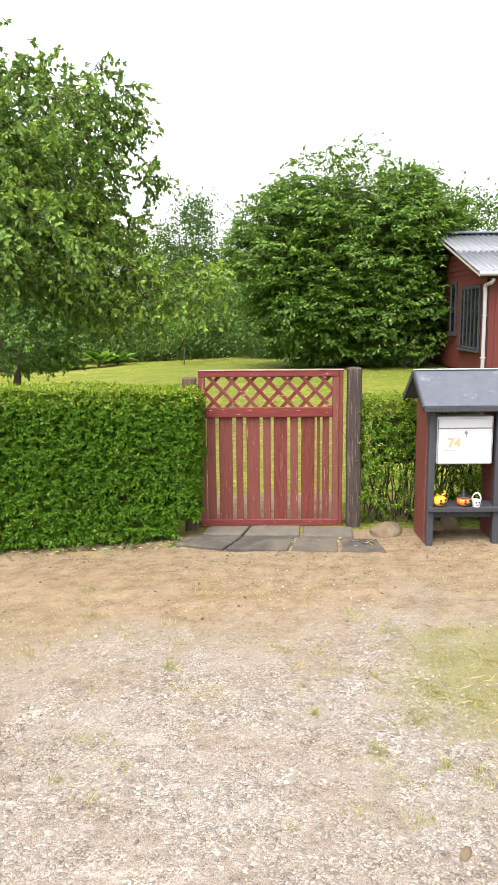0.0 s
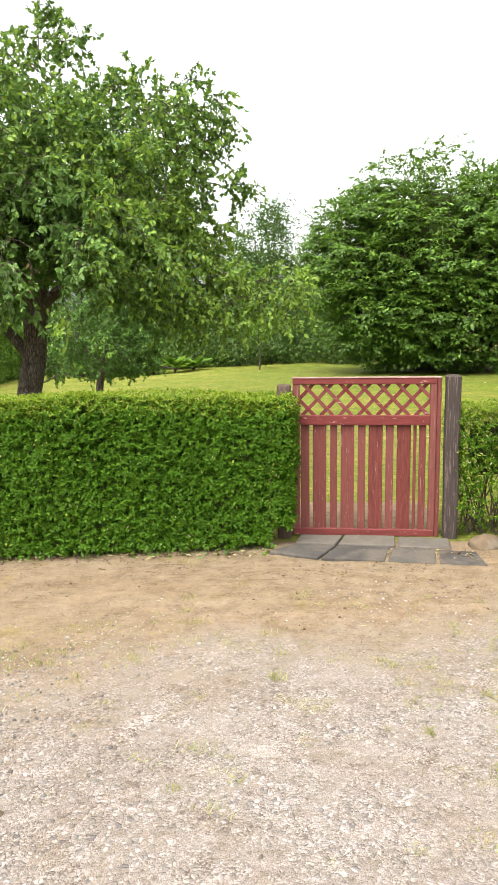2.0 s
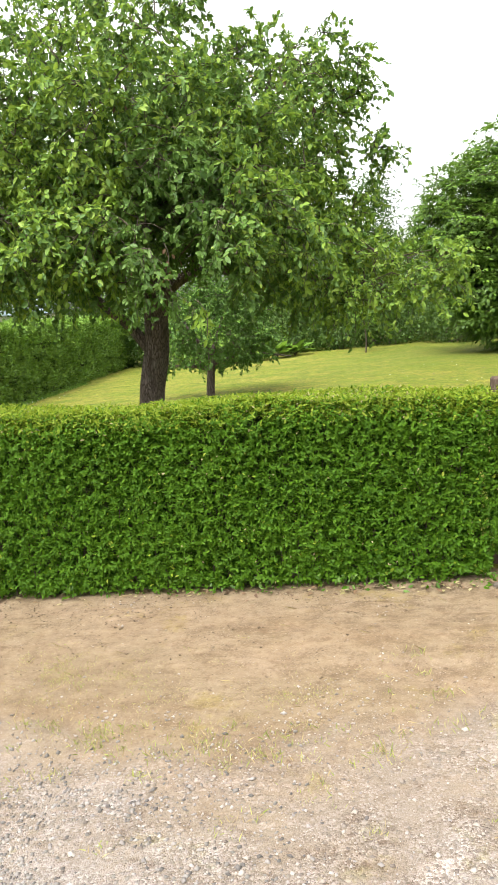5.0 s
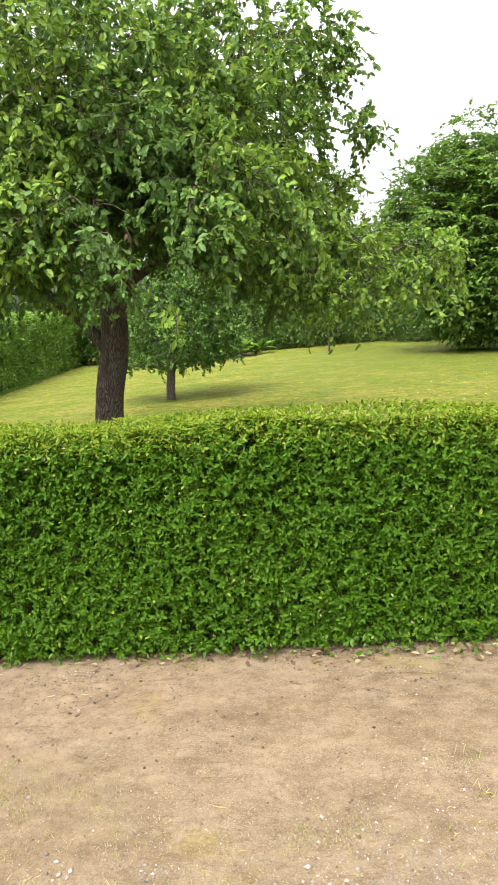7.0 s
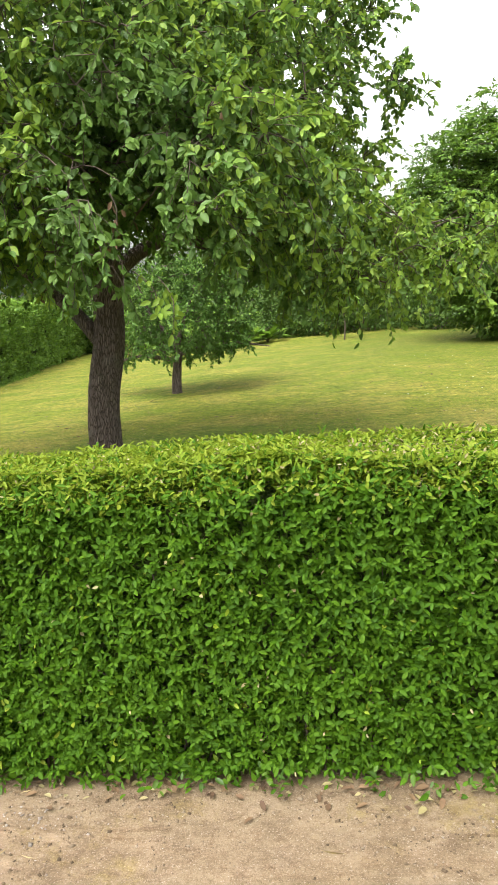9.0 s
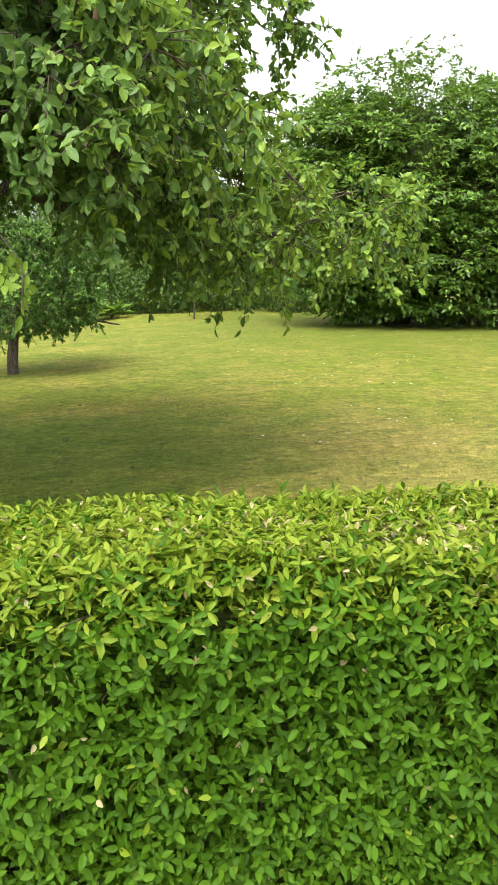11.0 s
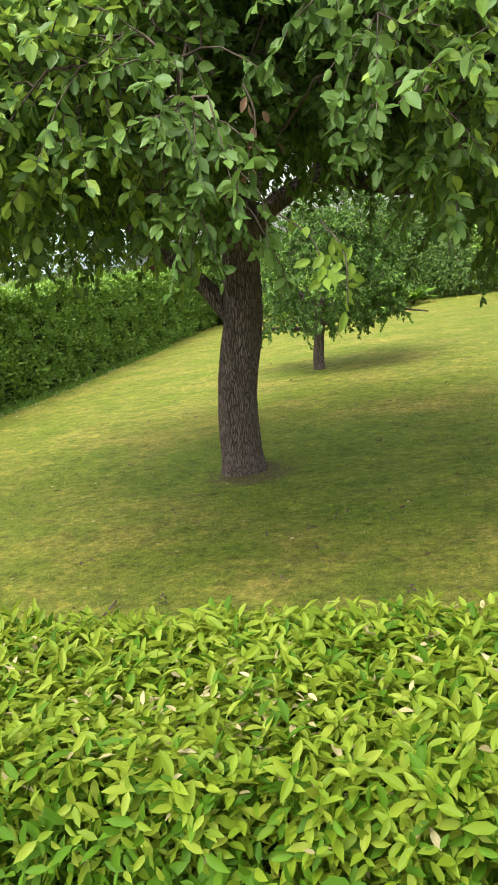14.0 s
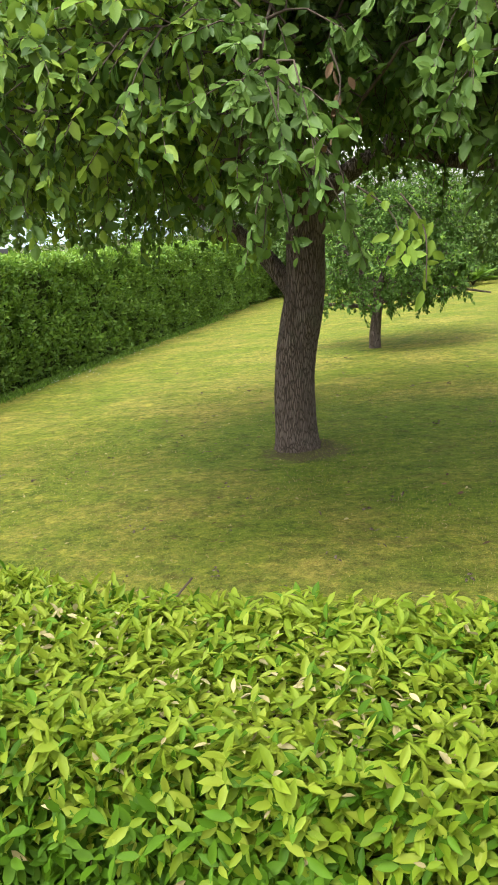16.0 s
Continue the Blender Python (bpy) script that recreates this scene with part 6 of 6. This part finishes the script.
# dry clippings lying on the lawn
n = 1300
xy = np.stack([rng.uniform(-7, 2, n), 5.8 + 8 * rng.random(n) ** 1.3], 1)
base = np.stack([xy[:, 0], xy[:, 1], ground_z(xy[:, 0], 0) + 0.02], 1)
a_ = rng.random(n) * 6.283
o = new("grass_clippings", leaves("grass_clippings", base, np.stack([np.cos(a_), np.sin(a_), rng.normal(size=n) * 0.1], 1), np.tile((0, 0, 1.0), (n, 1)), rng.uniform(0.015, 0.05, n), rng.uniform(0.002, 0.004, n), [M["straw"], M["dead_leaf"]], (rng.random(n) < 0.3).astype(int), BLADE))
tagged(o, "dry grass clippings scattered over the lawn", "clippings", kind="stuff")

# weeds at the hedge foot
n = 130
c_ = np.stack([rng.uniform(-4.5, -0.5, n), rng.uniform(4.97, 5.1, n)], 1)
c_ = np.repeat(c_, 5, 0) + rng.normal(size=(n * 5, 2)) * 0.02
base = np.stack([c_[:, 0], c_[:, 1], ground_z(c_[:, 0], 0) + rng.uniform(0.0, 0.1, n * 5)], 1)
ll = rng.uniform(0.022, 0.045, n * 5)
o = new("weeds", leaves("weeds", base, rng.normal(size=(n * 5, 3)) * 0.7 + np.array([0, -0.5, 0.4]), rng.normal(size=(n * 5, 3)) * 0.4 + np.array([0, -0.4, 1.0]), ll, ll * 0.5, [M["privet"], M["shrub"]], (rng.random(n * 5) < 0.5).astype(int)))
tagged(o, "green weeds growing at the hedge foot", "weeds", kind="stuff")

# loose pebbles
iv = np.array([(1, 0.1, 0), (0.15, 1, 0.1), (-1, -0.1, 0.05), (-0.1, -1, 0), (0.1, 0.05, 1), (0, 0, -1)], float)
fv = np.array([(0, 1, 4), (1, 2, 4), (2, 3, 4), (3, 0, 4), (1, 0, 5), (2, 1, 5), (3, 2, 5), (0, 3, 5)])


def stones(name, xy, sz, mat):
    """Small angular grains lying on the road."""
    n = len(xy)
    scl = sz[:, None] * rng.uniform(0.6, 1.25, (n, 3)) * np.array([1, 1, 0.7])
    pv = iv[None] * scl[:, None] * (1 + 0.18 * rng.normal(size=(n, len(iv), 1)))
    a_ = rng.random(n) * 6.283
    ca, sa = np.cos(a_)[:, None], np.sin(a_)[:, None]
    pv = np.stack([pv[:, :, 0] * ca - pv[:, :, 1] * sa, pv[:, :, 0] * sa + pv[:, :, 1] * ca, pv[:, :, 2]], -1)
    pz = ground_z(xy[:, 0], 0) + np.array([0.012 * wave(q[0], q[1], 2.1) + 0.006 * wave(q[0], q[1], 7.0, 2) + 0.004 * wave(q[0], q[1], 16.0, 3) for q in xy])
    pv += np.concatenate([xy, (pz + sz * 0.25)[:, None]], 1)[:, None]
    pf = (fv[None] + (np.arange(n) * len(iv))[:, None, None]).reshape(-1)
    return new(name, raw_mesh(name, pv.reshape(-1, 3), pf, np.full(n * len(fv), 3), [mat], smooth=False))


n = 60000
xy = np.stack([rng.uniform(-3.2, 2.0, n), 1.0 + 3.9 * rng.random(n) ** 1.5], 1)
pn = np.array([noise.noise((q[0] * 1.3, q[1] * 1.3, 0)) + 0.6 * noise.noise((q[0] * 4, q[1] * 4, 5)) for q in xy])
keep = (pn + rng.normal(size=n) * 0.3 - 0.12 * np.maximum(xy[:, 1] - 3.2, 0) * 5) > -0.02
xy = xy[keep]
n = len(xy)
sz = np.clip(np.exp(rng.normal(size=n) * 0.5) * 0.0036, 0.0018, 0.011) * np.where((xy[:, 0] < -0.7) & (xy[:, 1] < 3.0), 1.15, 1.0)
o = stones("pebbles", xy, sz, M["pebble"])
tagged(o, "loose pale pebbles on the gravel road", "gravel", kind="stuff")

# a spill of coarser grey stones
n = 9500
xy = np.stack([-2.45 + rng.normal(size=n) * 0.6, 2.55 + rng.normal(size=n) * 0.36], 1)
pn = np.array([noise.noise((q[0] * 2.3, q[1] * 2.3, 6)) for q in xy])
xy = xy[(pn + rng.normal(size=n) * 0.3) > -0.15]
o = stones("coarse_gravel", xy, np.clip(np.exp(rng.normal(size=len(xy)) * 0.4) * 0.0062, 0.003, 0.013), M["rubble"])
tagged(o, "coarser grey stones spread on the gravel road", "gravel", kind="stuff")

# crumbs of dark soil scattered out from the hedge foot
n = 15000
xy = np.stack([rng.uniform(-4.6, 1.6, n), 5.05 - np.abs(rng.normal(size=n)) * 0.6], 1)
pn = np.array([noise.noise((q[0] * 1.6, q[1] * 2.2, 3)) + 0.6 * noise.noise((q[0] * 6, q[1] * 6, 8)) for q in xy])
xy = xy[(pn + rng.normal(size=n) * 0.25 > 0.05) & (xy[:, 1] > 3.0)]
o = stones("soil_crumbs", xy, np.clip(np.exp(rng.normal(size=len(xy)) * 0.45) * 0.0034, 0.0015, 0.012), M["crumb"])
tagged(o, "small brown soil crumbs along the hedge foot", "soil", kind="stuff")

# daisies in the lawn
n = 240
xy = np.concatenate([np.stack([rng.uniform(-9.6, -6.5, 120), rng.uniform(8, 20, 120)], 1), np.stack([rng.uniform(-1.5, 5.0, 120), rng.uniform(10, 20, 120)], 1)])
line = np.interp(xy[:120, 1], (A0[1], A1[1]), (A0[0], A1[0]))
xy[:120, 0] = line + 0.12 + np.abs(rng.normal(size=120)) * 0.3
ring_a = np.arange(8) * math.pi / 4
head = np.stack([np.cos(ring_a), np.sin(ring_a), np.where(np.arange(8) % 2, 0.25, -0.1)], 1)
head = np.concatenate([head, [[0, 0, 0.35]]])
hv = head[None] * rng.uniform(0.009, 0.014, (n, 1, 1)) + np.concatenate([xy, (ground_z(xy[:, 0], 0) + rng.uniform(0.03, 0.05, n))[:, None]], 1)[:, None]
hf = np.array([(i, (i + 1) % 8, 8) for i in range(8)])
o = new("daisies", raw_mesh("daisies", hv.reshape(-1, 3), (hf[None] + (np.arange(n) * 9)[:, None, None]).reshape(-1), np.full(n * 8, 3), [M["enamel"]]))
tagged(o, "tiny white daisies scattered in the mown lawn", "flowers", kind="stuff")

# rank grass along the foot of the boundary hedge
n = 16000
sy_ = 6.0 + 18 * rng.random(n)
xy = np.stack([np.interp(sy_, (A0[1], A1[1]), (A0[0], A1[0])) + 0.04 + np.abs(rng.normal(size=n)) * 0.14, sy_], 1)
blades("rank_grass", xy, rng.uniform(0.04, 0.11, n), rng.uniform(0.006, 0.012, n), [M["lime"], M["shrub"]], 0.5, "rank green grass along the boundary hedge foot", "grass", (rng.random(n) < 0.5).astype(int))
